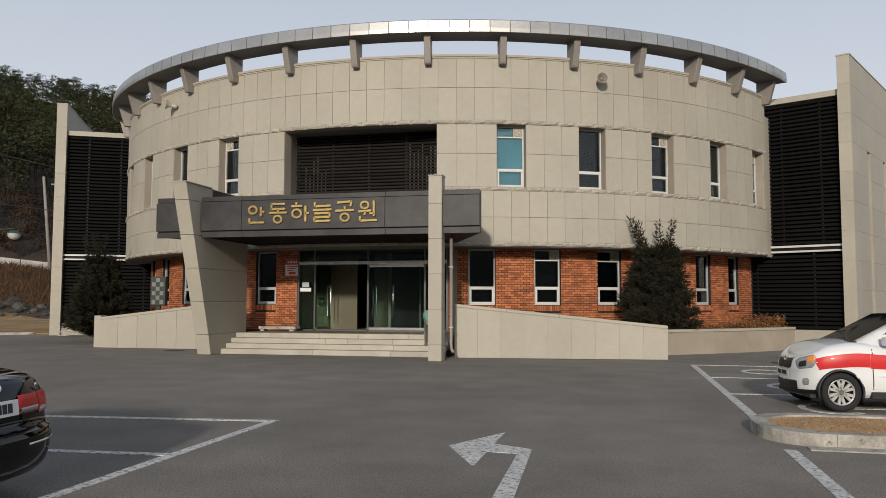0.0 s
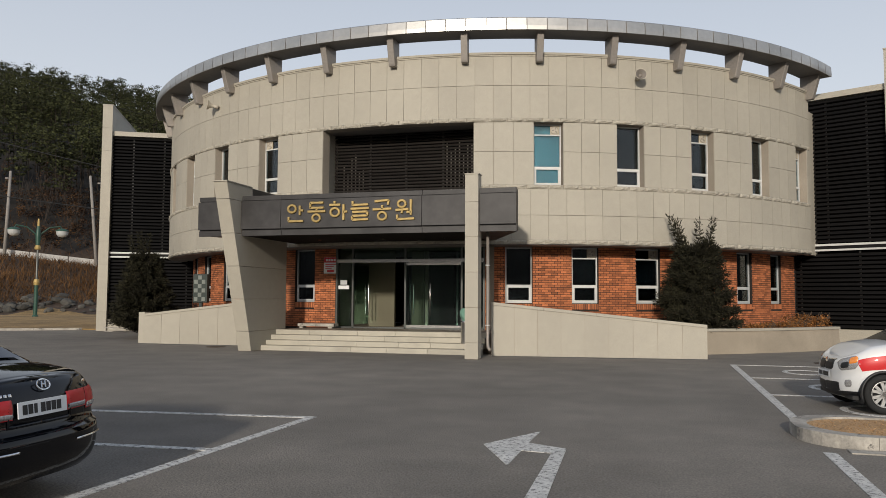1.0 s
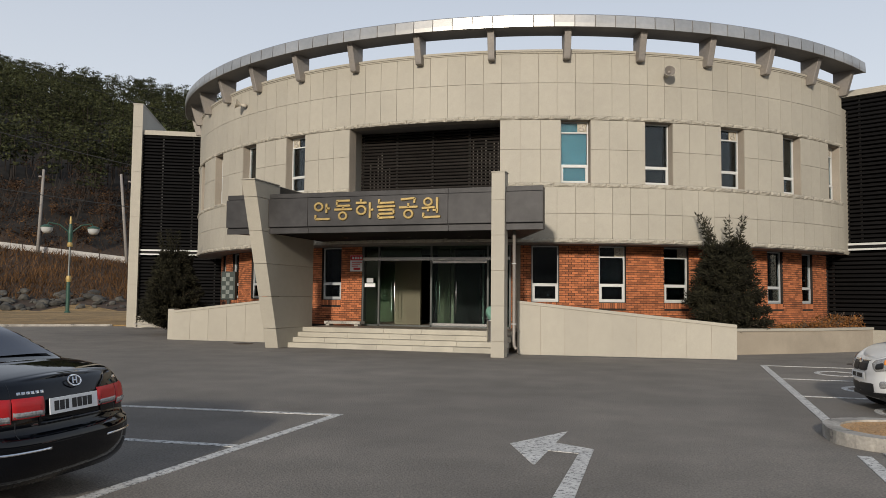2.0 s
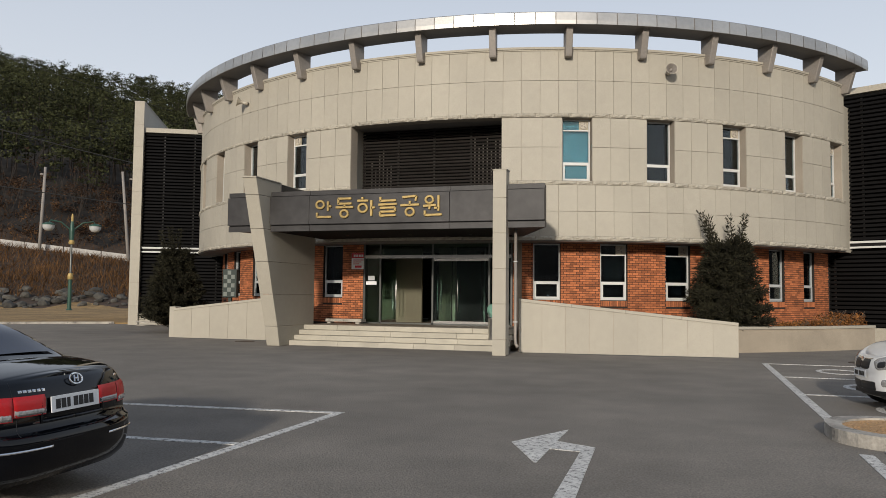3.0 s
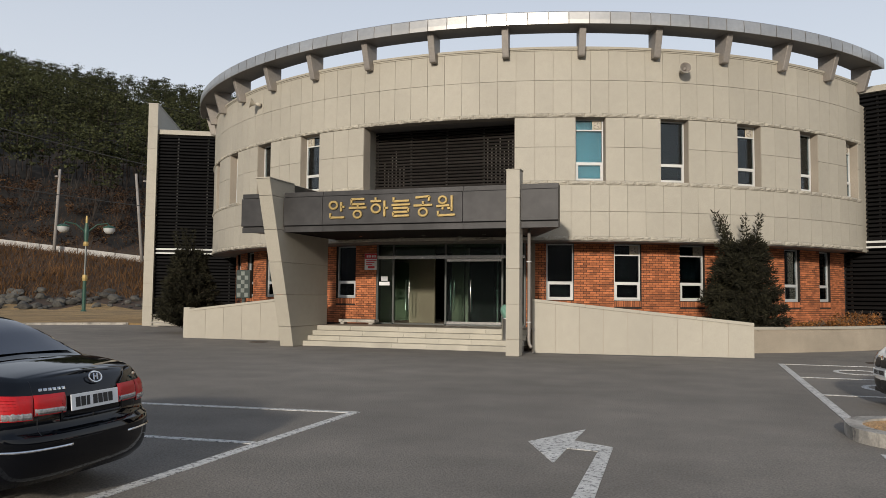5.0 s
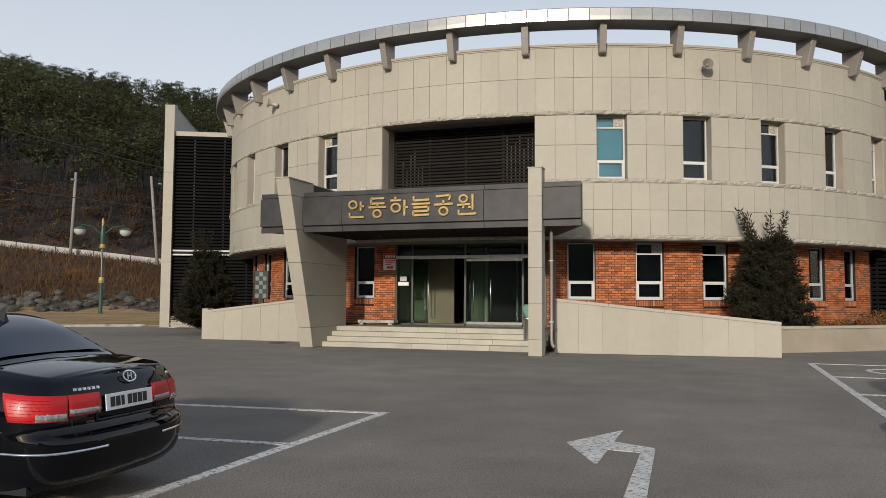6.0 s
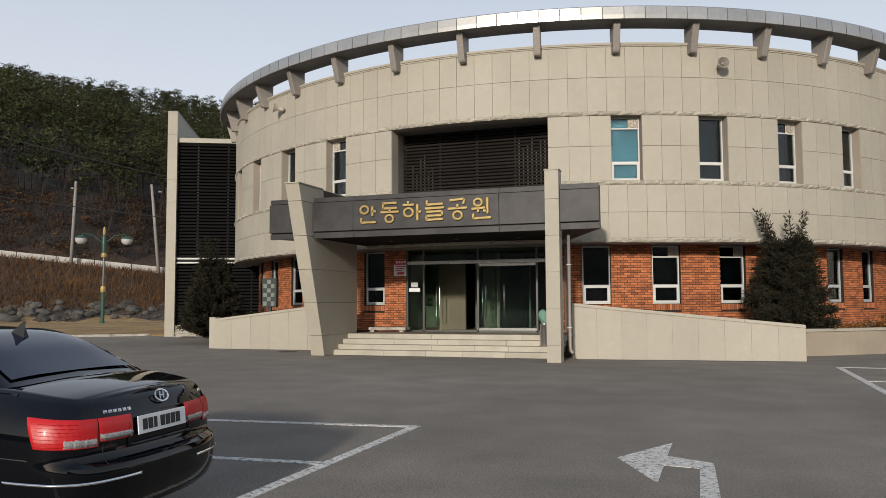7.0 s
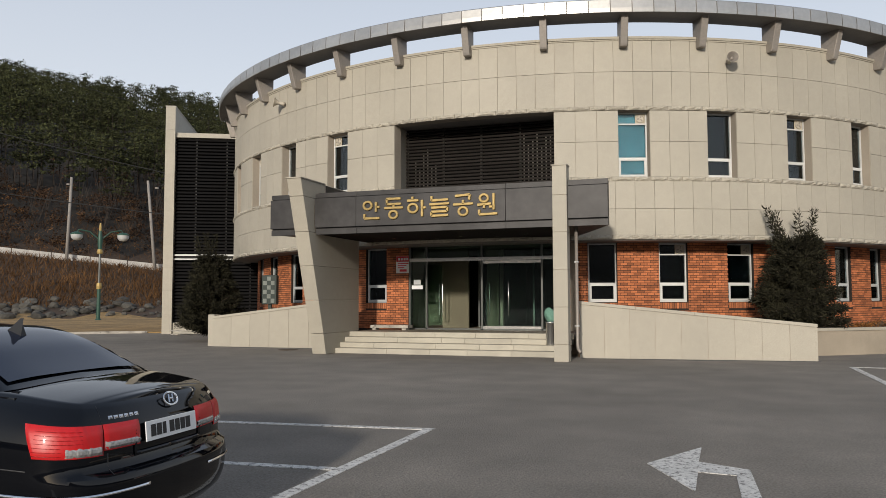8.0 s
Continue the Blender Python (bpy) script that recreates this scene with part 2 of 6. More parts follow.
def tube(points, radius, segs=10, bm=None, radii=None, caps=True):
    """A round bar along points."""
    bm = bm or bmesh.new()
    pts = [Vector(p) for p in points]
    rings = []
    for i, p in enumerate(pts):
        d = (pts[min(i + 1, len(pts) - 1)] - pts[max(i - 1, 0)]).normalized()
        a = d.orthogonal().normalized()
        if rings:
            a = (ref - d * ref.dot(d)).normalized()
        ref = a
        b = d.cross(a)
        r = radii[i] if radii else radius
        rings.append([bm.verts.new(p + (a * math.cos(t) + b * math.sin(t)) * r) for t in (2 * math.pi * k / segs for k in range(segs))])
    for u, v in zip(rings, rings[1:]):
        for k in range(segs):
            bm.faces.new((u[k], u[(k + 1) % segs], v[(k + 1) % segs], v[k]))
    if caps:
        bm.faces.new(rings[0][::-1]), bm.faces.new(rings[-1])
    return bm


def lathe(profile, segs=24, bm=None, axis="z"):
    """Radius and height pairs turned round z."""
    bm = bm or bmesh.new()
    rings = []
    for r, z in profile:
        rings.append([bm.verts.new((r * math.cos(t), r * math.sin(t), z)) for t in (2 * math.pi * k / segs for k in range(segs))])
    for u, v in zip(rings, rings[1:]):
        for k in range(segs):
            bm.faces.new((u[k], u[(k + 1) % segs], v[(k + 1) % segs], v[k]))
    return bm


def P(theta, r, z=0.0):
    """A point of the drum's plan: degrees from its front, radius, height."""
    a = radians(theta)
    return Vector((CX + r * math.sin(a), CY - r * math.cos(a), z))


def arc_block(bm, a0, a1, r0, r1, z0, z1, steps=1):
    """A curved block between two angles, radii and heights."""
    cols = []
    for i in range(steps + 1):
        a = a0 + (a1 - a0) * i / steps
        cols.append([bm.verts.new(P(a, r, z)) for r, z in ((r0, z0), (r1, z0), (r1, z1), (r0, z1))])
    for u, v in zip(cols, cols[1:]):
        for k in range(4):
            bm.faces.new((u[k], v[k], v[(k + 1) % 4], u[(k + 1) % 4]))
    bm.faces.new(cols[0]), bm.faces.new(cols[-1][::-1])
    return bm


def quads(name, verts, faces, material, kind="", label="", category="", parent=None):
    me = bpy.data.meshes.new(name)
    me.from_pydata(verts, [], faces)
    me.materials.append(material)
    ob = new(name, me)
    ob.parent = parent
    return tagged(ob, label, category, "", kind)


# ---- ground ----
def ground_height(x, y):
    """Level yard, rising to a wooded hill away to the north-west."""
    e = max(-90 - y, (x - 90) * 0.8 if y < 150 else 0)   # unseen slopes added behind and beside the camera to darken reflections and low sky
    if e > 0:
        return 38.0 * min(e / 170.0, 1.0) ** 0.9
    d = (-x * 0.66 + y * 0.75)                       # distance towards the hill
    s = x * 0.75 + y * 0.66                          # along it
    if d < 78:
        return 0.0
    fall = -0.10 * max(min(s, 30), -40)
    if d < 84:
        return 1.3 * (d - 78) / 6
    if d < 98:
        return 1.3 + (5.6 + fall - 1.3) * (d - 84) / 14
    if d < 104:
        return 5.6 + fall
    t = min((d - 104) / 190.0, 1.0)
    z = 5.6 + fall + 63.5 * t ** 0.85
    z += 5 * t * noise.noise((x * 0.015, y * 0.015, 3.0)) + 2.0 * min(t * 8, 1) * noise.noise((x * 0.06, y * 0.06, 7.0))
    return z * max(0.0, min(1.0, 1.0 - (s / d - 0.30) * 4))


def ground_sheet():
    xs = sorted(set([-1500, -1000, -700, -500, -400] + list(range(-340, 41, 5)) + [60, 90, 120, 160, 200, 240, 300, 400, 800, 1500]))
    ys = sorted(set([-1500, -800, -400, -260, -200, -150, -120, -90, -50, -20, 0] + list(range(10, 321, 5)) + [360, 420, 520, 700, 1000, 1500]))
    verts, faces, mats = [], [], []
    for y in ys:
        for x in xs:
            verts.append((x, y, ground_height(x, y) - 0.003))
    w = len(xs)
    for j in range(len(ys) - 1):
        for i in range(w - 1):
            faces.append((j * w + i, j * w + i + 1, (j + 1) * w + i + 1, (j + 1) * w + i))
            cx, cy = (xs[i] + xs[i + 1]) / 2, (ys[j] + ys[j + 1]) / 2
            d = -cx * 0.66 + cy * 0.75
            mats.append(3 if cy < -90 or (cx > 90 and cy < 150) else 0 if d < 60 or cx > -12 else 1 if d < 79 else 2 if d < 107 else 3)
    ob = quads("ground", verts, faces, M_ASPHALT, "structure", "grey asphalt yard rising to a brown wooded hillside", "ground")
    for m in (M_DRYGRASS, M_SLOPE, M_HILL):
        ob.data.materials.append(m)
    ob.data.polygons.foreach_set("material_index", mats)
    ob.data.polygons.foreach_set("use_smooth", [True] * len(mats))
    return ob


ground_sheet()

# dry lawn beside the yard, with its low kerb
lawn = part("lawn", prism([(-24.6, 44), (-26.8, 33.4), (-28.0, 33.0), (-40, 24.3), (-75, 8), (-105, 30), (-58, 57), (-33, 70)], -0.01, 0.06), M_DRYGRASS)
tagged(lawn, "dry yellow winter lawn beside the asphalt yard", "lawn", "", "structure")
bm = bmesh.new()
for (x0, y0), (x1, y1) in (((-28.0, 32.9), (-40, 24.2)), ((-40, 24.2), (-75, 7.9))):
    d = Vector((x1 - x0, y1 - y0)).normalized()
    nrm = Vector((-d.y, d.x)) * 0.15
    prism([(x0, y0), (x1, y1), (x1 - nrm.x, y1 - nrm.y), (x0 - nrm.x, y0 - nrm.y)], -0.01, 0.11, bm)
tagged(part("kerb", bm, M_CONC), "low grey concrete kerb along the dry lawn", "kerb", "", "structure")


# ---- road markings ----
def paint(name, pts, label, z=0.004):
    return tagged(part(name, prism(pts, -0.012, z), M_PAINT), label, "road marking", "", "structure")


def strip(x0, y0, x1, y1, w):
    d = Vector((x1 - x0, y1 - y0)).normalized()
    n = Vector((-d.y, d.x)) * w / 2
    return [(x0 + n.x, y0 + n.y), (x0 - n.x, y0 - n.y), (x1 - n.x, y1 - n.y), (x1 + n.x, y1 + n.y)]


def damp_strip(x0, y0, x1, y1, w, seed):
    """A dark uneven strip of damp asphalt along a wall's foot."""
    rnd = random.Random(seed)
    n = 26
    d = Vector((x1 - x0, y1 - y0)).normalized()
    out = Vector((d.y, -d.x))
    edge = []
    for k in range(n + 1):
        f = k / n
        q = Vector((x0 + (x1 - x0) * f, y0 + (y1 - y0) * f)) + out * w * (0.45 + 0.5 * abs(noise.noise((k * 0.35, seed, 0))) + rnd.uniform(0, 0.25)) * min(1, f * 8 + 0.3, (1 - f) * 8 + 0.3)
        edge.append((q.x, q.y))
    tagged(part("asphalt_stain", prism([(x1, y1), (x0, y0)] + edge, -0.012, 0.0012), M_PATCH), "dark damp asphalt along the wall's foot", "asphalt stain", "", "structure")


damp_strip(-4.6, 22.42, 1.4, 23.05, 0.55, 3)
damp_strip(-18.1, 24.28, -12.7, 24.28, 0.6, 9)
damp_strip(-12.1, 22.33, -5.2, 22.33, 0.35, 5)
paint("parking_line", strip(-4.66, 2.2, -4.64, 10.05, 0.13), "worn white parking line on asphalt")
paint("parking_line", strip(-4.70, 9.98, -10.2, 9.42, 0.12), "worn white parking line on asphalt")
paint("parking_line", strip(-4.72, 7.55, -10.2, 7.16, 0.12), "worn white parking line on asphalt")
paint("parking_line", strip(1.87, 11.5, 1.87, 21.35, 0.14), "long white parking line on asphalt")
paint("parking_line", strip(1.83, 5.0, 1.83, 9.35, 0.14), "worn white parking line on asphalt")
for yy in (21.3, 17.92, 14.8):
    paint("parking_line", strip(1.94, yy, 7.2, yy, 0.10), "white line between two parking bays")
paint("turn_arrow", [(-1.90, 8.74), (-1.40, 9.77), (-1.42, 8.97), (-0.955, 8.72), (-0.86, 6.2), (-0.80, 4.9), (-0.97, 4.9), (-1.045, 6.2), (-1.085, 8.44), (-1.42, 8.49), (-1.43, 7.70)],
      "faded white left-turn arrow painted on asphalt")


def bay_mark(x, y):
    """The outline of a wheelchair mark: a ring with a short head."""
    bm = bmesh.new()
    for i in range(18):
        a0, a1 = (radians(20 + 290 * k / 18) for k in (i, i + 1))
        prism([(x + r * math.cos(a) * 0.8, y + r * math.sin(a)) for a, r in ((a0, 0.62), (a1, 0.62), (a1, 0.48), (a0, 0.48))], -0.012, 0.004, bm)
    prism(strip(x + 0.3, y + 0.1, x + 1.3, y + 0.15, 0.16), -0.012, 0.0045, bm)
    prism(strip(x + 1.2, y + 0.1, x + 1.5, y - 0.4, 0.16), -0.012, 0.005, bm)
    tagged(part("bay_mark", bm, M_PAINT), "white symbol painted in a parking bay", "road marking", "", "structure")


bay_mark(3.3, 19.6)
bay_mark(3.3, 16.3)
bay_mark(3.2, 13.1)


# ---- kerbed island ----
def island():
    isl = empty("planting_island", pose(3.0, 10.6, 0), "kerbed planting island with dry grass on asphalt", "kerb island")

    def outline(inset):
        x0, y0, y1 = 1.62 + inset, 9.58 + inset, 11.35 - inset
        r = min(0.75, (y1 - y0) / 2)
        pts = []
        for k in range(9):
            a = radians(270 - 90 * k / 8)
            pts.append((x0 + r + r * math.cos(a), y0 + r + r * math.sin(a)))
        for k in range(9):
            a = radians(180 - 90 * k / 8)
            pts.append((x0 + r + r * math.cos(a), y1 - r + r * math.sin(a)))
        return pts + [(9.0, y1), (9.0, y0)]
    o, i = outline(0), outline(0.17)
    k = len(o)
    bm, tail = bmesh.new(), bmesh.new()
    for j in range(k):
        a, b, c, d = o[j], o[(j + 1) % k], i[(j + 1) % k], i[j]
        if j in (k - 1, k - 3):                    # long sides in separate stones
            for s in range(7):
                f0, f1 = s / 7 + 0.0012, (s + 1) / 7 - 0.0012
                L = lambda u, v, f: (u[0] + (v[0] - u[0]) * f, u[1] + (v[1] - u[1]) * f)
                part("kerb_stone", prism([L(a, b, f0), L(a, b, f1), L(d, c, f1), L(d, c, f0)], -0.05, 0.15), M_CONC, isl).matrix_parent_inverse = isl.matrix_world.inverted()
        else:
            prism([a, b, c, d], -0.05, 0.15, bm if j < 18 else tail)
    bmesh.ops.remove_doubles(bm, verts=bm.verts, dist=0.0005)
    part("end_kerb", tail, M_CONC, isl).matrix_parent_inverse = isl.matrix_world.inverted()
    part("rounded_kerb", bm, M_CONC, isl).matrix_parent_inverse = isl.matrix_world.inverted()
    part("dry_turf", prism(outline(0.171), -0.05, 0.125), M_TURF, isl).matrix_parent_inverse = isl.matrix_world.inverted()
    apron = part("gutter", prism([(2.05, 9.36), (9.0, 9.24), (9.0, 9.575), (2.05, 9.575)], -0.03, 0.012), M_CONC, isl)
    apron.matrix_parent_inverse = isl.matrix_world.inverted()
    rnd = random.Random(5)
    vs, fs = [], []
    for _ in range(6000):
        x, y = rnd.uniform(1.85, 8.5), rnd.uniform(9.8, 11.15)
        if x < 2.4 and math.hypot(x - 2.4, y - 10.45) > 0.58:
            continue
        h, a = rnd.uniform(0.008, 0.03), rnd.uniform(0, 6.3)
        dx, dy = math.cos(a) * 0.008, math.sin(a) * 0.008
        lx, ly = rnd.uniform(-0.06, 0.06), rnd.uniform(-0.06, 0.06)
        n = len(vs)
        vs += [(x - dx, y - dy, 0.12), (x + dx, y + dy, 0.12), (x + lx, y + ly, 0.12 + h)]
        fs.append((n, n + 1, n + 2))
    g = quads("grass", vs, fs, M_TURF, "stuff", parent=isl)
    g.matrix_parent_inverse = isl.matrix_world.inverted()


island()

# ---- the drum ----
WIN = [(16.33 + 9.78 * k, 19.72 + 9.78 * k) for k in range(5)]
WINDOWS = [(-b, -a) for a, b in WIN[::-1]] + WIN           # upper windows, degrees
BAY = (-9.35, 9.45)
END = 59.7
Z0, ZB1, Z2, ZS, ZM, ZT, ZB2, Z7, Z8, ZTOP = 3.45, 3.58, 4.39, 5.38, 6.48, 7.45, 7.58, 8.67, 9.66, 9.77
drum = empty("drum_building", pose(CX, CY - R, 0), "round cream stone-clad public building with ring roof and brick base", "building")
DI = drum.matrix_world.inverted()


def dpart(name, bm, material, label="", smooth=False, parent=None):
    ob = part(name, bm, material, parent or drum, label, smooth)
    if not parent:
        ob.matrix_parent_inverse = DI
    return ob


# core wall behind the panels, with real openings
def core():
    bm = bmesh.new()
    r0, r1 = R - 0.42, R - 0.035
    arc_block(bm, -END, END, r0, r1, Z0, 4.5, 80)
    arc_block(bm, -END, BAY[0], r0, r1, 4.5, ZS, 36)
    arc_block(bm, BAY[1], END, r0, r1, 4.5, ZS, 36)
    arc_block(bm, -END, END, r0, r1, ZT, ZTOP - 0.02, 80)
    cuts = sorted(WINDOWS + [BAY])
    a = -END
    for w0, w1 in cuts + [(END, END)]:
        if w0 > a:
            arc_block(bm, a, w0, r0, r1, ZS, ZT, max(2, int((w0 - a) / 1.5)))
        a = w1
    dpart("wall_core", bm, M_JOINT)


core()


def panel(a0, a1, z0, z1, bm=None):
    g, gz = 0.019, 0.006
    own = bm is None
    bm = bm or bmesh.new()
    a0, a1, z0, z1 = a0 + g, a1 - g, z0 + gz, z1 - gz
    v = [bm.verts.new(P(a, r, z)) for r in (R - 0.04, R) for a, z in ((a0, z0), (a1, z0), (a1, z1), (a0, z1))]
    for f in ((4, 5, 6, 7), (0, 1, 5, 4), (1, 2, 6, 5), (2, 3, 7, 6), (3, 0, 4, 7)):
        bm.faces.new([v[i] for i in f])
    if own:
        dpart("panel", bm, M_PANEL)


def panels():
    rest = bmesh.new()
    step = 2.1
    cols = [13.8 + step * k for k in range(-36, 24)]
    cols = [c for c in cols if -END < c < END]
    cols = [-END] + cols + [END]
    count = 0
    for z0, z1 in ((ZB1, Z2), (Z2, 5.25), (ZB2, Z7), (Z7, Z8)):
        for a, b in zip(cols, cols[1:]):
            if z0 == Z2 and b > BAY[0] and a < BAY[1]:      # the recess runs down behind the canopy
                a, b = (a, BAY[0]) if a < BAY[0] else (BAY[1], b) if b > BAY[1] else (a, a)
            if b - a < 0.3:
                continue
            near = -40 < a < 46
            panel(a, b, z0, z1, None if near and count < 230 else rest)
            count += near
    edges = sorted(WINDOWS + [BAY])
    spans, a = [], -END
    for w0, w1 in edges + [(END, END)]:
        spans.append((a, w0))
        a = w1
    for a, b in spans:
        n = max(1, round((b - a) / step))
        for i in range(n):
            for z0, z1 in ((ZS, ZM), (ZM, ZT)):
                near = -18 < a < 28
                panel(a + (b - a) * i / n, a + (b - a) * (i + 1) / n, z0, z1, None if near else rest)
    ob = dpart("cladding", rest, M_PANEL)
    tagged(ob, kind="stuff")


def rough_band(z0, z1, out, seed, a0=-END, a1=END):
    """A course of split-faced stones, each a little uneven."""
    rnd = random.Random(seed)
    bm = bmesh.new()
    a = a0
    while a < a1:
        b = min(a + rnd.uniform(1.6, 2.6), a1)
        cols = 6
        grid = []
        for i in range(cols + 1):
            t = a + 0.02 + (b - a - 0.04) * i / cols
            edge = i in (0, cols)
            col = []
            for j in range(4):
                z = z0 + (z1 - z0) * j / 3
                rr = R + (0.0 if edge or j in (0, 3) else out + rnd.uniform(-0.018, 0.022))
                col.append(bm.verts.new(P(t, rr + (0.012 if not edge else 0), z)))
            col.insert(0, bm.verts.new(P(t, R - 0.05, z0)))
            col.append(bm.verts.new(P(t, R - 0.05, z1)))
            grid.append(col)
        for u, v in zip(grid, grid[1:]):
            for j in range(5):
                bm.faces.new((u[j], v[j], v[j + 1], u[j + 1]))
        a = b
    return tagged(dpart("stone_band", bm, M_ROUGH, "rough split-faced stone band"), kind="stuff")


panels()
rough_band(Z0, ZB1, 0.024, 1)
rough_band(5.25, ZS, 0.026, 2, -END, BAY[0])
rough_band(5.25, ZS, 0.026, 4, BAY[1], END)
rough_band(ZT + 0.01, ZB2, 0.026, 3)
bm = bmesh.new()
arc_block(bm, -END, END, R - 0.45, R + 0.05, Z8 + 0.035, ZTOP, 90)
dpart("coping", bm, M_PANEL, "cream coping course")
bm = bmesh.new()
arc_block(bm, -END, END, R - 0.3, R + 0.022, Z8 - 0.01, Z8 + 0.034, 90)
dpart("coping_moulding", bm, M_ROUGH)
# underside and roof slab
bm = bmesh.new()
arc_block(bm, -END - 0.2, END + 0.2, RB - 1.0, R - 0.05, Z0 - 0.03, Z0 + 0.05, 60)
dpart("overhang_soffit", bm, M_SOFFIT)
bm = bmesh.new()
arc_block(bm, -75, 75, 0.5, R - 0.43, 9.0, 9.25, 60)
dpart("roof", bm, M_SOFFIT, "flat roof behind the parapet")
# unseen walls and floor slab, added to stop light leaking through the windows
bm = arc_block(bmesh.new(), END + 2, 360 - END - 2, R - 0.6, R - 0.3, 3.46, 9.2, 60)
dpart("rear_wall", bm, M_PANEL)
bm = arc_block(bmesh.new(), 68, 292, RB - 0.6, RB - 0.4, 0, 3.46, 50)
dpart("rear_wall", bm, M_MORTAR)
bm = arc_block(bmesh.new(), -END - 4, END + 4, 2.0, R - 0.95, 3.47, 3.6, 50)
dpart("upper_floor", bm, M_SOFFIT)


def ring_roof():
    """The ring canopy above the parapet: fascia panels, soffit and brackets."""
    r1, r0, z0, z1 = R + 0.75, R - 0.22, 10.30, 10.70
    bm = bmesh.new()
    a0, a1 = -61.2, 61.2
    arc_block(bm, a0, a1, r0, r1 - 0.03, z0 + 0.004, z1 - 0.02, 100)
    dpart("ring_soffit", bm, M_SOFFIT, "grey underside of the ring roof")
    st = 2.17
    n = int((a1 - a0) / st)
    for k in range(n):
        a, b = a0 + (a1 - a0) * k / n + 0.05, a0 + (a1 - a0) * (k + 1) / n - 0.05
        bm = bmesh.new()
        prof = [(r1 - 0.034, z0 - 0.01), (r1, z0 - 0.01), (r1 + 0.004, z0 + 0.12), (r1 - 0.015, z0 + 0.37), (r1 - 0.035, z1), (r0, z1 + 0.02), (r0, z1 - 0.045)]
        u = [bm.verts.new(P(a, r, z)) for r, z in prof]
        v = [bm.verts.new(P(b, r, z)) for r, z in prof]
        for j in range(len(prof) - 1):
            bm.faces.new((u[j], v[j], v[j + 1], u[j + 1]))
        bm.faces.new(u), bm.faces.new(v[::-1])
        dpart("fascia_panel", bm, M_RING)
    for k in range(-7, 8):
        th = 8.46 * k
        if abs(th) > END:
            continue
        bm = bmesh.new()
        w = 0.11
        prof = [(R - 0.20, 9.66), (R + 0.02, 9.40), (R + 0.24, 9.40), (R + 0.27, 9.46), (R + 0.52, z0 + 0.01), (R - 0.20, z0 + 0.01)]
        sides = []
        for s in (-1, 1):
            c = P(th, 0)
            tang = Vector((math.cos(radians(th)), math.sin(radians(th)), 0)) * w * s
            sides.append([bm.verts.new(P(th, r, z) + tang) for r, z in prof])
        m = len(prof)
        for j in range(m):
            bm.faces.new((sides[0][j], sides[0][(j + 1) % m], sides[1][(j + 1) % m], sides[1][j]))
        bm.faces.new(sides[0][::-1]), bm.faces.new(sides[1])
        bmesh.ops.bevel(bm, geom=bm.edges[:], offset=0.012, segments=1, affect="EDGES")
        dpart("bracket", bm, M_BRACKET, "tapered grey steel bracket")


ring_roof()


# ---- windows ----
def frame_bars(bm, m, w, h, t, d, bars):
    """A rectangular frame (origin at its lower left, in x and z) with cross bars at the heights given."""
    box(bm, 0, t, 0, d, 0, h, m=m), box(bm, w - t, w, 0, d, 0, h, m=m)
    box(bm, t, w - t, 0, d, 0, t, m=m), box(bm, t, w - t, 0, d, h - t, h, m=m)
    for z in bars:
        box(bm, t, w - t, 0.002, d - 0.002, z - t / 2, z + t / 2, m=m)


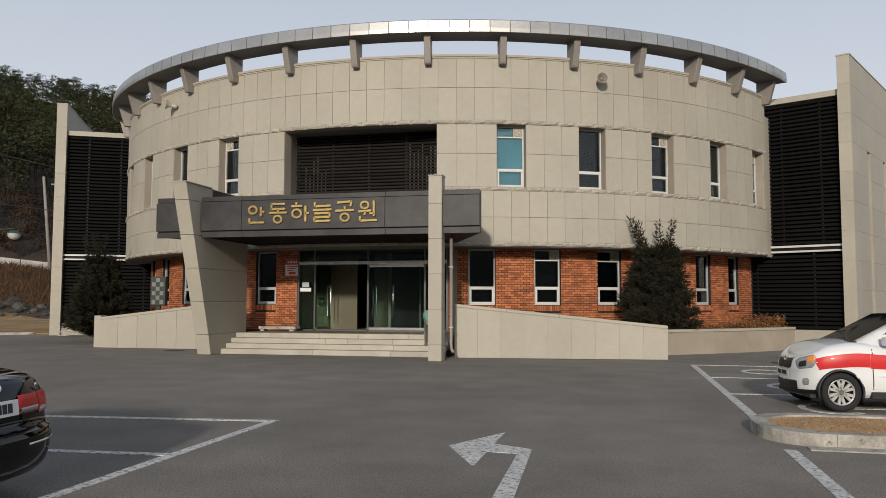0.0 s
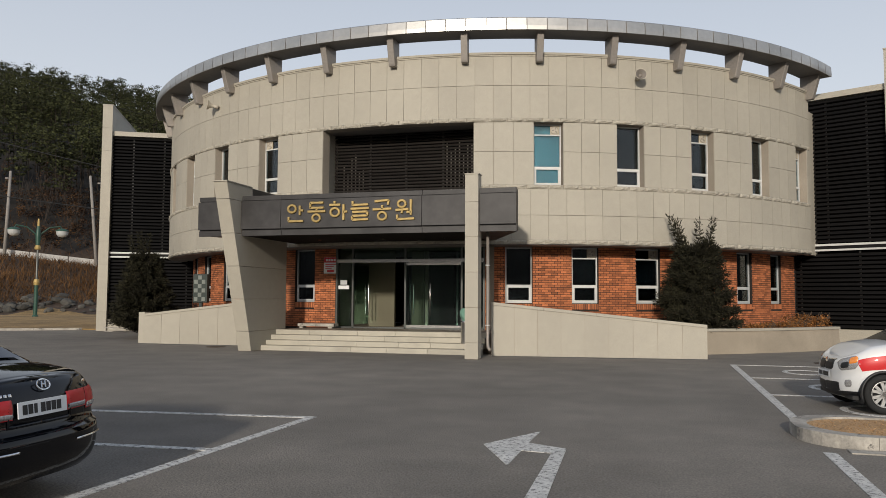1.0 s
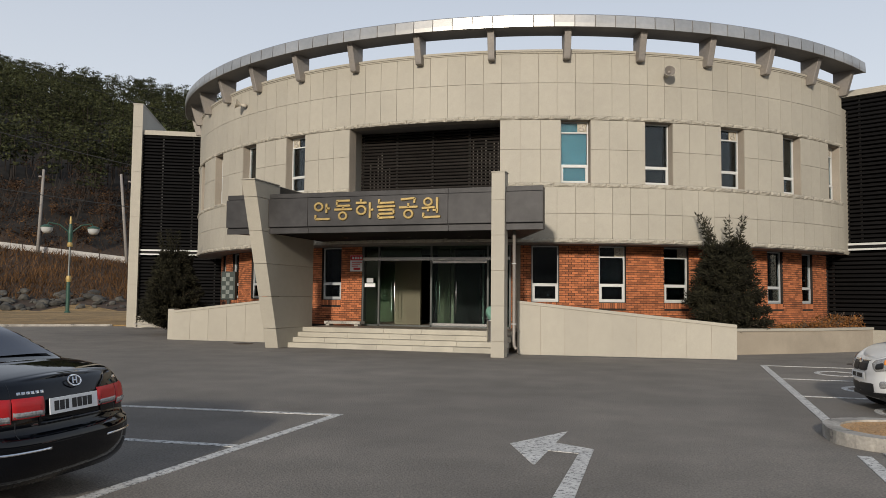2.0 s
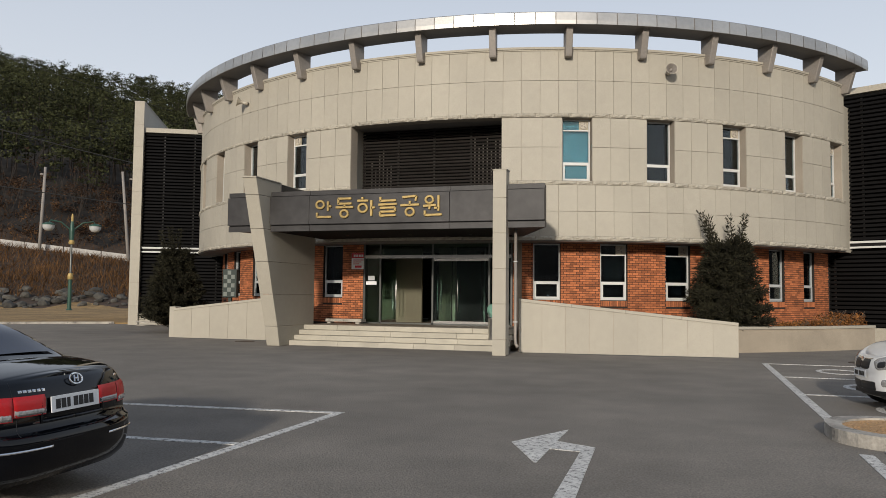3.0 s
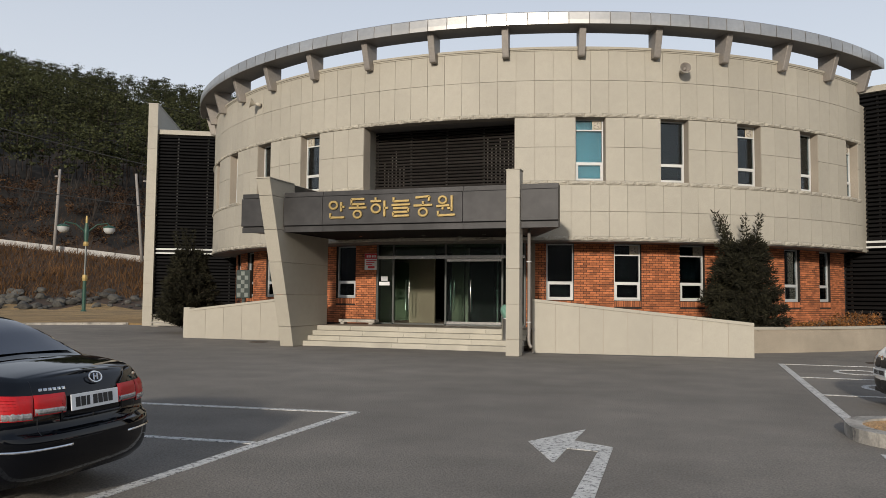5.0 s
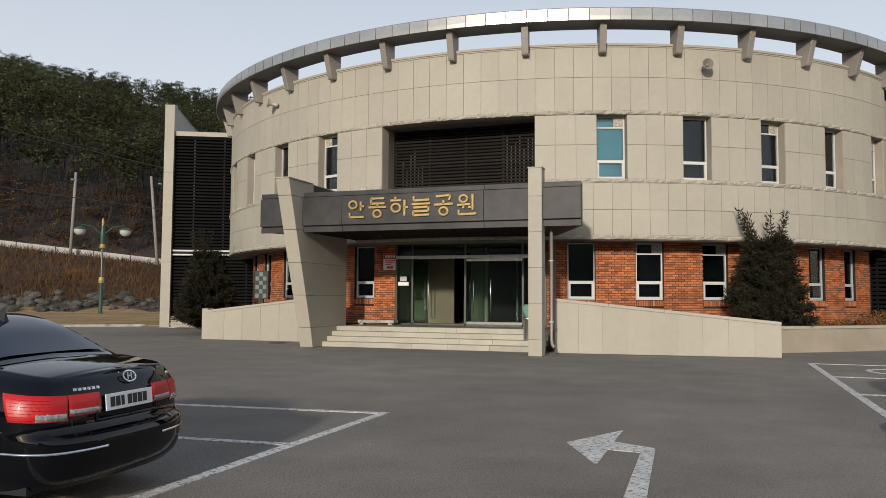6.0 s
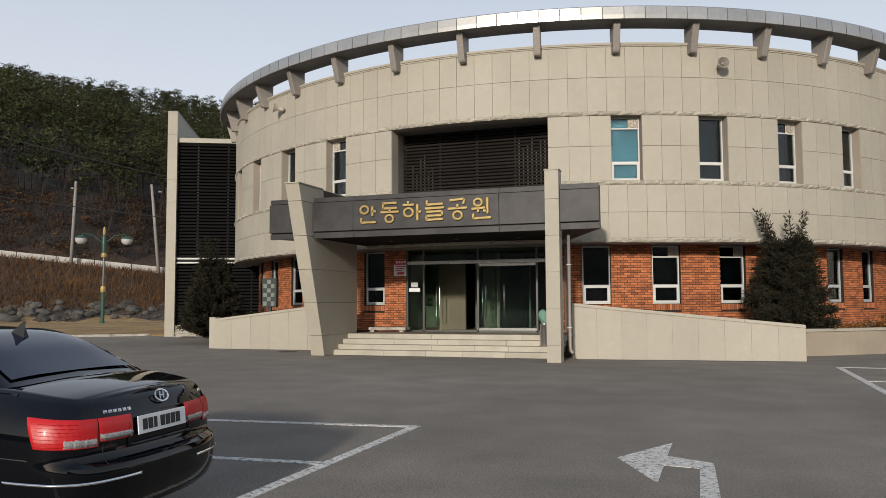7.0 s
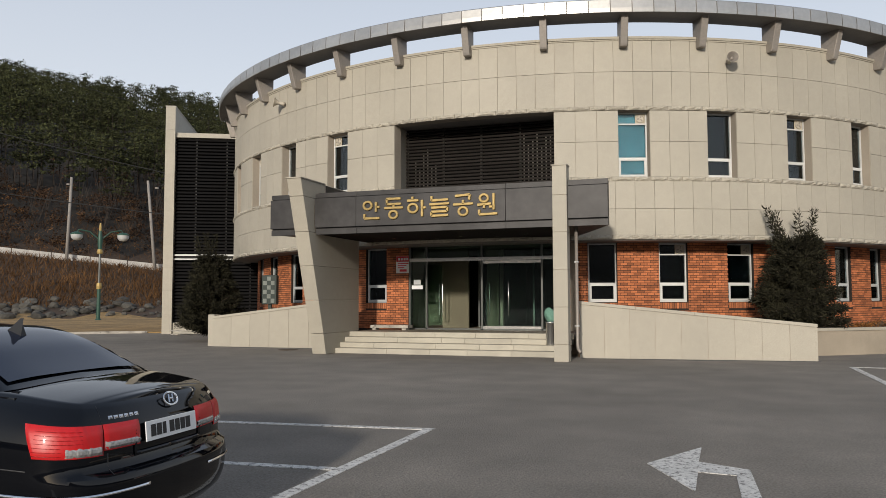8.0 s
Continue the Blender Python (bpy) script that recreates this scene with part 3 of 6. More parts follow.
def window(a0, a1, r, z0, z1, sash, fan="", blind=False, frame_mat=M_WHITE, fan_right=True):
    """A tall window with a low opening sash; some have a top light with a round fan."""
    A, B = P(a0, r, z0), P(a1, r, z0)
    w, h = (B - A).length, z1 - z0
    ang = math.atan2(B.y - A.y, B.x - A.x)
    m = Matrix.Translation(A) @ Matrix.Rotation(ang, 4, "Z")
    W = empty("window", m, "tall white-framed window with %s in the wall" % ("drawn teal blind" if blind else "glass over a black room box"), "window", "windows of the round building")
    I = Matrix.Identity(4)

    def wpart(name, bm, material, label="", parent=None):
        return part(name, bm, material, parent or W, label)
    t = 0.04
    bm = bmesh.new()
    frame_bars(bm, I, w, h, t, 0.09, [sash] + ([h - 0.36] if fan else []))
    wpart("window_frame", bm, frame_mat)
    bm = bmesh.new()
    sm = Matrix.Translation((t, -0.025, t))
    frame_bars(bm, sm, w - 2 * t, sash - 1.5 * t, 0.06, 0.06, [])
    wpart("sash", bm, M_WHITE if frame_mat is M_WHITE else frame_mat, "white opening sash")
    pane = wpart("pane", boxed(t, w - t, 0.045, 0.053, sash, h - t), M_GLASS)
    pane2 = wpart("pane", boxed(t + 0.06, w - t - 0.06, 0.005, 0.013, t + 0.06, sash - 0.1), M_GLASS)
    if blind:
        wpart("roller_blind", boxed(t, w - t, 0.12, 0.125, t, h - t), M_TEAL, "teal roller blind")
    # box painted near-black as the room's shade; it also stops sky leaking in
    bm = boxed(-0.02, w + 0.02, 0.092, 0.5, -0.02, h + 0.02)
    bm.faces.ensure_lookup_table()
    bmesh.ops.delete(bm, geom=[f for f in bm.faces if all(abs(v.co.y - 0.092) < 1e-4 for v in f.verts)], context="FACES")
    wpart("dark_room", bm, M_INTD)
    if fan:
        s = 0.30
        x0 = w - t - s - 0.01 if fan_right else t + 0.01
        wpart("fan_plate", boxed(x0, x0 + s, 0.02, 0.04, h - t - s, h - t), M_INT, "cream plate of a ventilating fan")
        bm = bmesh.new()
        lathe([(0.135, 0), (0.135, 0.03), (0.115, 0.04), (0.10, 0.02), (0.03, 0.02), (0.025, 0.03), (0.0001, 0.03)], 20, bm)
        bmesh.ops.transform(bm, matrix=pose(x0 + s / 2, 0.02, h - t - s / 2, 90), verts=bm.verts)
        wpart("fan", bm, M_HORN, "round ventilating fan")
        bm = bmesh.new()
        for k in range(3):
            box(bm, -0.02, 0.02, 0, 0.004, 0.02, 0.11, m=pose(x0 + s / 2, -0.006, h - t - s / 2, 0, 120 * k + 20, 0))
        wpart("fan_blades", bm, M_BRACKET)
    return W


for k, (a, b) in enumerate(WINDOWS):
    right = a > 0
    i = k - 5 if right else 4 - k
    window(a + 0.05, b - 0.05, R - 0.30, ZS + 0.01, ZT - 0.005, 0.62, fan=(i in (0, 2, 4)), blind=(right and i == 0), fan_right=right)

# brick wall with its openings
GW = [(13.2, 16.65), (21.7, 25.2), (30.4, 33.9), (39.0, 42.4), (47.4, 50.7), (55.6, 58.9)]
GWIN = [(-b, -a) for a, b in GW[::-1]] + GW
GZ0, GZ1 = 1.52, 3.42


def brick_core():
    bm = bmesh.new()
    r0, r1 = RB - 0.3, RB - 0.012
    for s0, s1 in ((-66, -9.75), (11.2, 66)):
        arc_block(bm, s0, s1, r0, r1, -0.05, GZ0, 40)
        arc_block(bm, s0, s1, r0, r1, GZ1, Z0, 40)
        a = s0
        for w0, w1 in [w for w in GWIN if s0 < w[0] < s1] + [(s1, s1)]:
            arc_block(bm, a, w0, r0, r1, GZ0, GZ1, 5)
            a = w1
    dpart("brick_backing", bm, M_MORTAR)


brick_core()
for a, b in GWIN:
    window(a + 0.04, b - 0.04, RB - 0.10, GZ0 + 0.01, GZ1 - 0.01, 0.60, fan=(21 < a < 22 or 30 < a < 31), frame_mat=M_WHITE if a > 0 and a < 45 else M_GREYF)


def landing_and_stairs():
    st = empty("entrance_stairs", pose(-8.7, 22.4, 0), "four broad pale granite steps to the entrance landing", "stairs")
    inv = st.matrix_world.inverted()
    x0, x1 = -12.195, -5.02
    for k in range(4):
        y = 22.35 + 0.33 * k
        z = 0.155 * (k + 1)
        n = 5
        cuts = [x0 + (x1 - x0) * j / n for j in range(n + 1)]
        rnd = random.Random(k)
        cuts = [c + (rnd.uniform(-0.4, 0.4) if 0 < j < n else 0) for j, c in enumerate(cuts)]
        for a, b in zip(cuts, cuts[1:]):
            o = part("step_stone", boxed(a + 0.002, b - 0.002, y, y + 0.36, z - 0.155 + (0.002 if k else -0.05), z, bevel=0.008), M_STEP, st)
            o.matrix_parent_inverse = inv
    o = part("landing", boxed(-12.19, -4.6, 23.702, 27.5, -0.05, 0.618), M_LAND, st, "dull brown granite landing")
    o.matrix_parent_inverse = inv


landing_and_stairs()


# ---- canopy, fin and pillar ----
def canopy():
    c = empty("entrance_canopy", pose(-8.5, 21.0, 3.5), "dark grey metal-clad entrance canopy over the steps", "canopy")
    inv = c.matrix_world.inverted()

    def cp(name, bm, m, label=""):
        o = part(name, bm, m, c, label)
        o.matrix_parent_inverse = inv
        return o
    zt, zm, zb, zl = 4.76, 4.60, 3.74, 3.54
    edges = [-13.68, -12.66, -12.19, -10.86, -6.43, -5.13, -4.75, -3.70]
    for a, b in zip(edges, edges[1:]):
        if (a, b) in ((-12.66, -12.19), (-5.13, -4.75)):
            continue
        cp("fascia_panel", boxed(a + 0.006, b - 0.006, 20.965, 21.03, zb, zm, bevel=0.006), M_CANOPY)
        cp("top_strip", boxed(a + 0.006, b - 0.006, 21.03, 21.08, zm + 0.022, zt, bevel=0.004), M_CANOPY)
        cp("bottom_strip", boxed(a + 0.006, b - 0.006, 21.03, 21.08, zl, zb - 0.03, bevel=0.004), M_CANOPY)
    cp("body", prism([(-13.66, 21.06), (-12.66, 21.06), (-12.66, 24.0)], zl + 0.03, zt - 0.03), M_CANOPY)
    cp("body", prism([(-12.19, 21.06), (-3.72, 21.06), (-3.72, 21.35), (-5.2, 25.0), (-5.2, 25.6), (-12.19, 25.6)], zl + 0.03, zt - 0.03), M_CANOPY)
    # soffit boards, coloured dark for the shade under the canopy, and small downlights
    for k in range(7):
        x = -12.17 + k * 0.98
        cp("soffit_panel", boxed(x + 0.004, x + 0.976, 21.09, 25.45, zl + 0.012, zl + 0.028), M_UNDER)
    for x, y in ((-10.6, 23.2), (-9.4, 23.9), (-8.4, 23.2), (-7.4, 23.9), (-6.4, 23.2), (-5.6, 23.6)):
        bm = lathe([(0.0001, -0.004), (0.05, -0.004), (0.07, 0.0), (0.075, 0.012)], 16)
        bmesh.ops.transform(bm, matrix=pose(x, y, zl + 0.012), verts=bm.verts)
        cp("downlight", bm, M_STEEL, "small round recessed downlight, off")
    return c


canopy()


def fin():
    """The raking wall that carries the canopy's end; its front edge leans outwards as it rises."""
    f = empty("slanting_fin_wall", pose(-12.42, 21.8, 0), "slanting cream stone fin wall carrying the canopy end", "wall")
    inv = f.matrix_world.inverted()
    x0, x1, yb = -12.65, -12.2, 24.05
    zs = [0, 0.62, 1.62, 2.62, 3.6, 4.6, 5.10]

    def front(z):
        return 21.75 - (21.75 - 20.14) * max(z - 0.12, 0) / 4.98
    for z0, z1 in zip(zs, zs[1:]):
        bm = bmesh.new()
        a, b = z0 + 0.005, z1 - 0.005
        v = [bm.verts.new(p) for p in ((x0, front(a), a), (x1, front(a), a), (x1, yb, a), (x0, yb, a), (x0, front(b), b), (x1, front(b), b), (x1, yb, b), (x0, yb, b))]
        for q in ((0, 3, 2, 1), (4, 5, 6, 7), (0, 1, 5, 4), (1, 2, 6, 5), (2, 3, 7, 6), (3, 0, 4, 7)):
            bm.faces.new([v[i] for i in q])
        bmesh.ops.bevel(bm, geom=bm.edges[:], offset=0.008, segments=1, affect="EDGES")
        part("stone_block", bm, M_PANEL, f).matrix_parent_inverse = inv
    part("core", boxed(x0 + 0.02, x1 - 0.02, 21.8, yb - 0.02, 0, 5.05), M_JOINT, f).matrix_parent_inverse = inv
    part("top_cap", boxed(x0 - 0.02, x1 + 0.02, 20.11, 21.62, 5.10, 5.13), M_PANEL, f).matrix_parent_inverse = inv
    part("roof_upstand", boxed(x0 + 0.05, x1 + 0.02, 21.64, 24.0, 4.7, 5.07), M_CANOPY, f).matrix_parent_inverse = inv


fin()


def pillar():
    p = empty("square_pillar", pose(-4.94, 21.05, 0), "square cream stone pillar in front of the canopy", "pillar")
    zs = [0, 0.45, 1.42, 2.4, 3.38, 4.36, 5.14]
    for z0, z1 in zip(zs, zs[1:]):
        part("stone_block", boxed(-0.19, 0.19, -0.2, 0.2, z0 + 0.004, z1 - 0.004, bevel=0.008), M_PANEL, p)
    part("core", boxed(-0.175, 0.175, -0.185, 0.185, 0, 5.1), M_JOINT, p)
    part("cap", boxed(-0.205, 0.205, -0.215, 0.215, 5.14, 5.17), M_PANEL, p, "thin cap stone")
    pipe = empty("downpipe", pose(-4.62, 21.5, 0), "thin steel downpipe beside the pillar", "pipe")
    part("pipe", tube([(0, 0, 3.6), (0, 0, 0.45), (0.02, -0.03, 0.3), (0.1, -0.12, 0.22)], 0.045, 10), M_BRACKET, pipe, smooth=True)
    for z in (0.9, 2.6):
        part("clip", boxed(-0.06, 0.06, -0.06, 0.06, z, z + 0.03), M_GREYF, pipe)


pillar()


# gold letters of the name, as strokes in a unit square each
def sign():
    s = empty("name_sign", pose(-10.66, 20.935, 3.895), "raised gold Korean letters on the canopy fascia", "sign")
    W = {
        "a": [("o", .30, .70, .22), ("l", .75, .85, .75, .38), ("l", .75, .62, .95, .60), ("l", .12, .30, .12, .08), ("l", .12, .08, .95, .08)],
        "b": [("l", .12, .97, .88, .97), ("l", .14, .97, .14, .70), ("l", .12, .72, .90, .72), ("l", .50, .70, .50, .56), ("l", .0, .54, 1., .54), ("o", .48, .22, .21)],
        "c": [("l", .30, 1.02, .30, .90), ("l", .02, .84, .62, .84), ("o", .32, .48, .24), ("l", .80, .85, .80, .08), ("l", .80, .48, 1., .50)],
        "d": [("l", .10, 1., .10, .78), ("l", .10, .80, .95, .82), ("l", .0, .62, 1., .64), ("l", .08, .46, .90, .47), ("l", .90, .46, .90, .28), ("l", .08, .27, .90, .28), ("l", .08, .27, .08, .08), ("l", .08, .08, .95, .10)],
        "e": [("l", .10, .95, .85, 1.0), ("l", .85, 1.0, .80, .76), ("l", .50, .76, .50, .58), ("l", .0, .56, 1., .58), ("o", .50, .24, .22)],
        "f": [("o", .34, .80, .20), ("l", .02, .50, .70, .54), ("l", .36, .50, .34, .34), ("l", .82, 1., .82, .26), ("l", .60, .40, .82, .40), ("l", .10, .28, .10, .06), ("l", .10, .06, 1., .08)],
    }
    for k, ch in enumerate("abcdef"):
        bm = bmesh.new()
        x = 0.02 + k * 0.686
        w, h = 0.57, 0.60
        for st in W[ch]:
            if st[0] == "o":
                _, cx, cy, r = st
                pts = [(x + (cx + r * math.cos(a)) * w, 0, (cy + r * 0.82 * math.sin(a)) * h) for a in (2 * math.pi * j / 20 for j in range(21))]
                tube(pts, 0.036, 8, bm)
            else:
                _, xa, ya, xb, yb = st
                n = 5
                pts = [(x + (xa + (xb - xa) * j / n) * w, 0, (ya + (yb - ya) * j / n) * h) for j in range(n + 1)]
                tube(pts, 0.036, 8, bm, radii=[0.040, 0.043, 0.036, 0.035, 0.042, 0.034])
        for v in bm.verts:
            v.co.y = max(-0.03, min(0.03, v.co.y * 1.4))
        part("letter", bm, M_GOLD, s)


sign()


# ---- louvred bay above the canopy ----
def louvre_bank(name, A, B, z0, z1, pitch, label, posts, mid=None, depth=0.10, material=M_DARK):
    """Horizontal slats between two plan points, on posts, before a black sheet that paints the shade behind."""
    A, B = Vector((*A, 0)), Vector((*B, 0))
    w = (B - A).length
    m = Matrix.Translation(A) @ Matrix.Rotation(math.atan2(B.y - A.y, B.x - A.x), 4, "Z")
    L = empty(name, m, label, "louvre", "dark louvre banks")
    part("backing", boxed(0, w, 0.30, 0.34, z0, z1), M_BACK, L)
    n = int((z1 - z0) / pitch)
    bm = bmesh.new()
    box(bm, 0, w, -0.012, 0.012, -depth / 2, depth / 2, m=pose(0, 0, 0, -38))
    slat = part("slat", bm, material, L)
    slat.location = (0, 0.06, z0 + pitch / 2)
    for k in range(1, n):
        z = z0 + pitch * (k + 0.5)
        if mid and mid[0] - 0.06 < z < mid[1] + 0.06:
            continue
        s = new("slat", slat.data)
        s.parent, s.location = L, (0, 0.06, z)
    for f in posts:
        part("post", boxed(f * w - 0.03, f * w + 0.03, 0.10, 0.16, z0, z1), M_SLAT, L)
    return L


louvre_bank("bay_louvre", (-11.09, 25.45), (-5.75, 25.45), 4.6, 7.5, 0.115, "dark metal louvre slats in the recessed bay", (0.25, 0.5, 0.75), depth=0.085, material=M_SLAT)
# rods added to imitate glints between the slats, set only where glints show
screen = empty("bay_glint_rods", pose(-8.4, 25.72, 4.6), "thin rods added to make glints between the louvre slats", "screen")
for k in range(38):
    if 7 < k < 27 or k < 2:
        continue
    top = 2.3 + 0.25 * math.sin(k * 2.3) if k > 26 else 1.9 + 0.4 * math.sin(k * 1.7)
    part("rod", boxed(-2.75 + 0.148 * k, -2.71 + 0.148 * k, 0, 0.02, 0.02, top), M_BRACKET, screen)
for s, th in ((1, BAY[0]), (-1, BAY[1])):
    bm = bmesh.new()
    a, b = P(th, R - 0.04), Vector((P(th, R).x, 25.9, 0))
    x = a.x
    box(bm, min(x, x - 0.25 * s), max(x, x - 0.25 * s), a.y + 0.02, 25.95, 4.6, ZT + 0.02)
    dpart("bay_reveal", bm, M_PANEL, "cream side wall of the recess")
dpart("bay_ceiling", boxed(-11.3, -5.5, 24.8, 26.0, ZT + 0.022, ZT + 0.10), M_SOFFIT)
dpart("bay_floor", boxed(-11.3, -5.5, 24.4, 26.0, 4.5, 4.6), M_SOFFIT)


# ---- entrance ----
def entrance():
    e = empty("glazed_entrance", pose(-8.3, 25.5, 0.62), "glazed entrance screen with one door open", "entrance")
    inv = e.matrix_world.inverted()

    def ep(name, bm, m, label="", parent=None, smooth=False):
        o = part(name, bm, m, parent or e, label, smooth)
        o.visible_shadow = m is not M_DOORGL
        if not parent:
            o.matrix_parent_inverse = inv
        return o
    zb, zt, y = 0.62, 3.56, 25.5
    xs = (-10.97, -10.36, -8.41, -6.39, -5.62)
    for x in xs:
        ep("post", boxed(x - 0.03, x + 0.03, y, y + 0.1, zb, zt), M_DOORF)
    ep("transom", boxed(-10.97, -5.62, y - 0.01, y + 0.11, 2.92, 3.03), M_STEEL, "steel transom")
    ep("head", boxed(-10.97, -5.62, y, y + 0.1, zt - 0.06, zt), M_DOORF)
    ep("sill", boxed(-10.97, -5.62, y, y + 0.1, zb - 0.01, zb + 0.05), M_DOORF)
    for a, b in zip(xs, xs[1:]):
        ep("pane", boxed(a + 0.03, b - 0.03, y + 0.045, y + 0.055, 3.03, zt - 0.06), M_DOORGL, "greenish clear glass")
        if (a, b) != (-10.36, -8.41) and (a, b) != (-8.41, -6.39):
            ep("pane", boxed(a + 0.03, b - 0.03, y + 0.045, y + 0.055, zb + 0.05, 2.92), M_DOORGL, "greenish clear glass")

    def leaf(hx, w, deg):
        d = ep("door", boxed(0, w, -0.006, 0.006, 0.12, 2.24), M_DOORGL, "frameless glass door leaf")
        d.matrix_parent_inverse = Matrix.Identity(4)
        d.matrix_local = inv @ pose(hx, y + 0.05, zb, 0, 0, deg)
        part("top_rail", boxed(0, w, -0.02, 0.02, 2.2, 2.29), M_STEEL, d)
        part("bottom_rail", boxed(0, w, -0.02, 0.02, 0.03, 0.13), M_STEEL, d)
        for s in (-1, 1):
            hb = tube([(w - 0.1, 0.02 * s, 0.45), (w - 0.1, 0.07 * s, 0.5), (w - 0.1, 0.07 * s, 1.52), (w - 0.1, 0.02 * s, 1.57)], 0.018, 8)
            part("pull_handle", hb, M_STEEL, d, "long steel pull handle", True)
    leaf(-10.33, 0.95, 78)
    leaf(-8.44, -0.95, -86)
    leaf(-8.38, 0.98, 0)
    leaf(-6.42, -0.98, 0)
    # lobby behind, closed all round; its dark colours hold the indoor shade
    lob = empty("lobby", pose(-8.3, 28, 0.62), "entrance lobby behind glass, its walls coloured dark for indoor shade", "room", "", "structure")
    li = lob.matrix_world.inverted()
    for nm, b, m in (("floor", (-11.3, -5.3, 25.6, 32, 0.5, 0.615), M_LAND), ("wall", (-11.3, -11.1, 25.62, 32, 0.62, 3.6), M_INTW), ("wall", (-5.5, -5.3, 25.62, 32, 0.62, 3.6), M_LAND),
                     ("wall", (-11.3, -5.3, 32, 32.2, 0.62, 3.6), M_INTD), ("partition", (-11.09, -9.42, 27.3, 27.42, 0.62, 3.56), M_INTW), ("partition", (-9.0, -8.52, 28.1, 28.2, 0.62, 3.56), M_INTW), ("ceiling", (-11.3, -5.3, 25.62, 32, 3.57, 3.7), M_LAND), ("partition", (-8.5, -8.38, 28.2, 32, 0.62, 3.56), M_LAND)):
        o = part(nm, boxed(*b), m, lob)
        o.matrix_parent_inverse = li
    for x in (-9.35, -8.52, -7.3, -5.6):
        o = part("inner_post", boxed(x, x + 0.06, 28.3, 28.4, 0.62, 3.56), M_DOORF, lob)
        o.matrix_parent_inverse = li
    o = part("inner_screen", boxed(-8.38, -5.5, 28.34, 28.35, 0.62, 3.56), M_DOORGL, lob)
    o.matrix_parent_inverse = li
    # near-black panel added for the shade deep in the lobby
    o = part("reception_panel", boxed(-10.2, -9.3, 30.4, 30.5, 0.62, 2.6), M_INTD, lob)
    o.matrix_parent_inverse = li


entrance()
bm = bmesh.new()
arc_block(bm, 10.5, 12.2, RB - 0.4, RB - 0.014, -0.02, 3.45, 2)
dpart("brick_backing", bm, M_MORTAR)

# notice on the brick by the door
nb = empty("wall_notice", pose(-11.22, 25.52, 2.83), "red and white notice board on the brick wall", "notice")
part("board", boxed(-0.26, 0.26, 0, 0.02, -0.29, 0.29), M_PLATE, nb)
part("red_band", boxed(-0.255, 0.255, -0.004, 0.0, 0.10, 0.285), M_REDSIGN, nb, "red heading band")
bm = bmesh.new()
for k in range(4):
    box(bm, -0.18 + k * 0.1, -0.11 + k * 0.1, -0.007, -0.0042, 0.15, 0.23)
part("heading_bars", bm, M_PLATE, nb)
bm = bmesh.new()
for k, z in enumerate((0.04, -0.03, -0.10)):
    box(bm, -0.2, 0.2 - 0.08 * k, -0.003, 0.0, z - 0.018, z + 0.012)
box(bm, -0.13, 0.13, -0.003, 0.0, -0.24, -0.16)
part("text_bars", bm, M_REDSIGN, nb)
ic = empty("door_intercom", pose(-10.66, 25.40, 1.98), "small white intercom and notice on the glass screen", "intercom")
part("case", boxed(-0.2, 0.2, 0, 0.05, 0.0, 0.13, bevel=0.01), M_PLATE, ic)
part("slip", boxed(-0.13, 0.12, 0.02, 0.03, 0.16, 0.32), M_GREYF, ic)
lb = empty("low_bench", pose(-11.5, 25.0, 0.62), "low grey stone ledge on the landing", "ledge")
part("slab", boxed(-0.62, 0.75, -0.2, 0.2, 0.06, 0.16, bevel=0.01), M_CONC, lb)
part("block", boxed(-0.58, -0.45, -0.15, 0.15, 0, 0.06), M_CONC, lb)
part("block", boxed(0.5, 0.65, -0.15, 0.15, 0, 0.06), M_CONC, lb)

# stainless bin with a green cloth
tb = empty("ash_bin", pose(-5.62, 22.92, 0.31), "stainless steel bin with a green cloth on top", "bin")
part("body", lathe([(0.001, 0), (0.13, 0), (0.135, 0.02), (0.135, 0.62), (0.145, 0.64), (0.145, 0.68), (0.001, 0.69)], 24), M_STEEL, tb, smooth=True)
bm = bmesh.new()
bmesh.ops.create_icosphere(bm, subdivisions=3, radius=0.2)
for v in bm.verts:
    n3 = noise.noise(v.co * 5)
    v.co = Vector((v.co.x * (0.9 + 0.5 * n3), v.co.y * (0.8 + 0.4 * n3), 0.86 + v.co.z * (1.05 + 0.5 * n3)))
part("cloth", bm, M_CLOTH, tb, "crumpled green cloth", True)


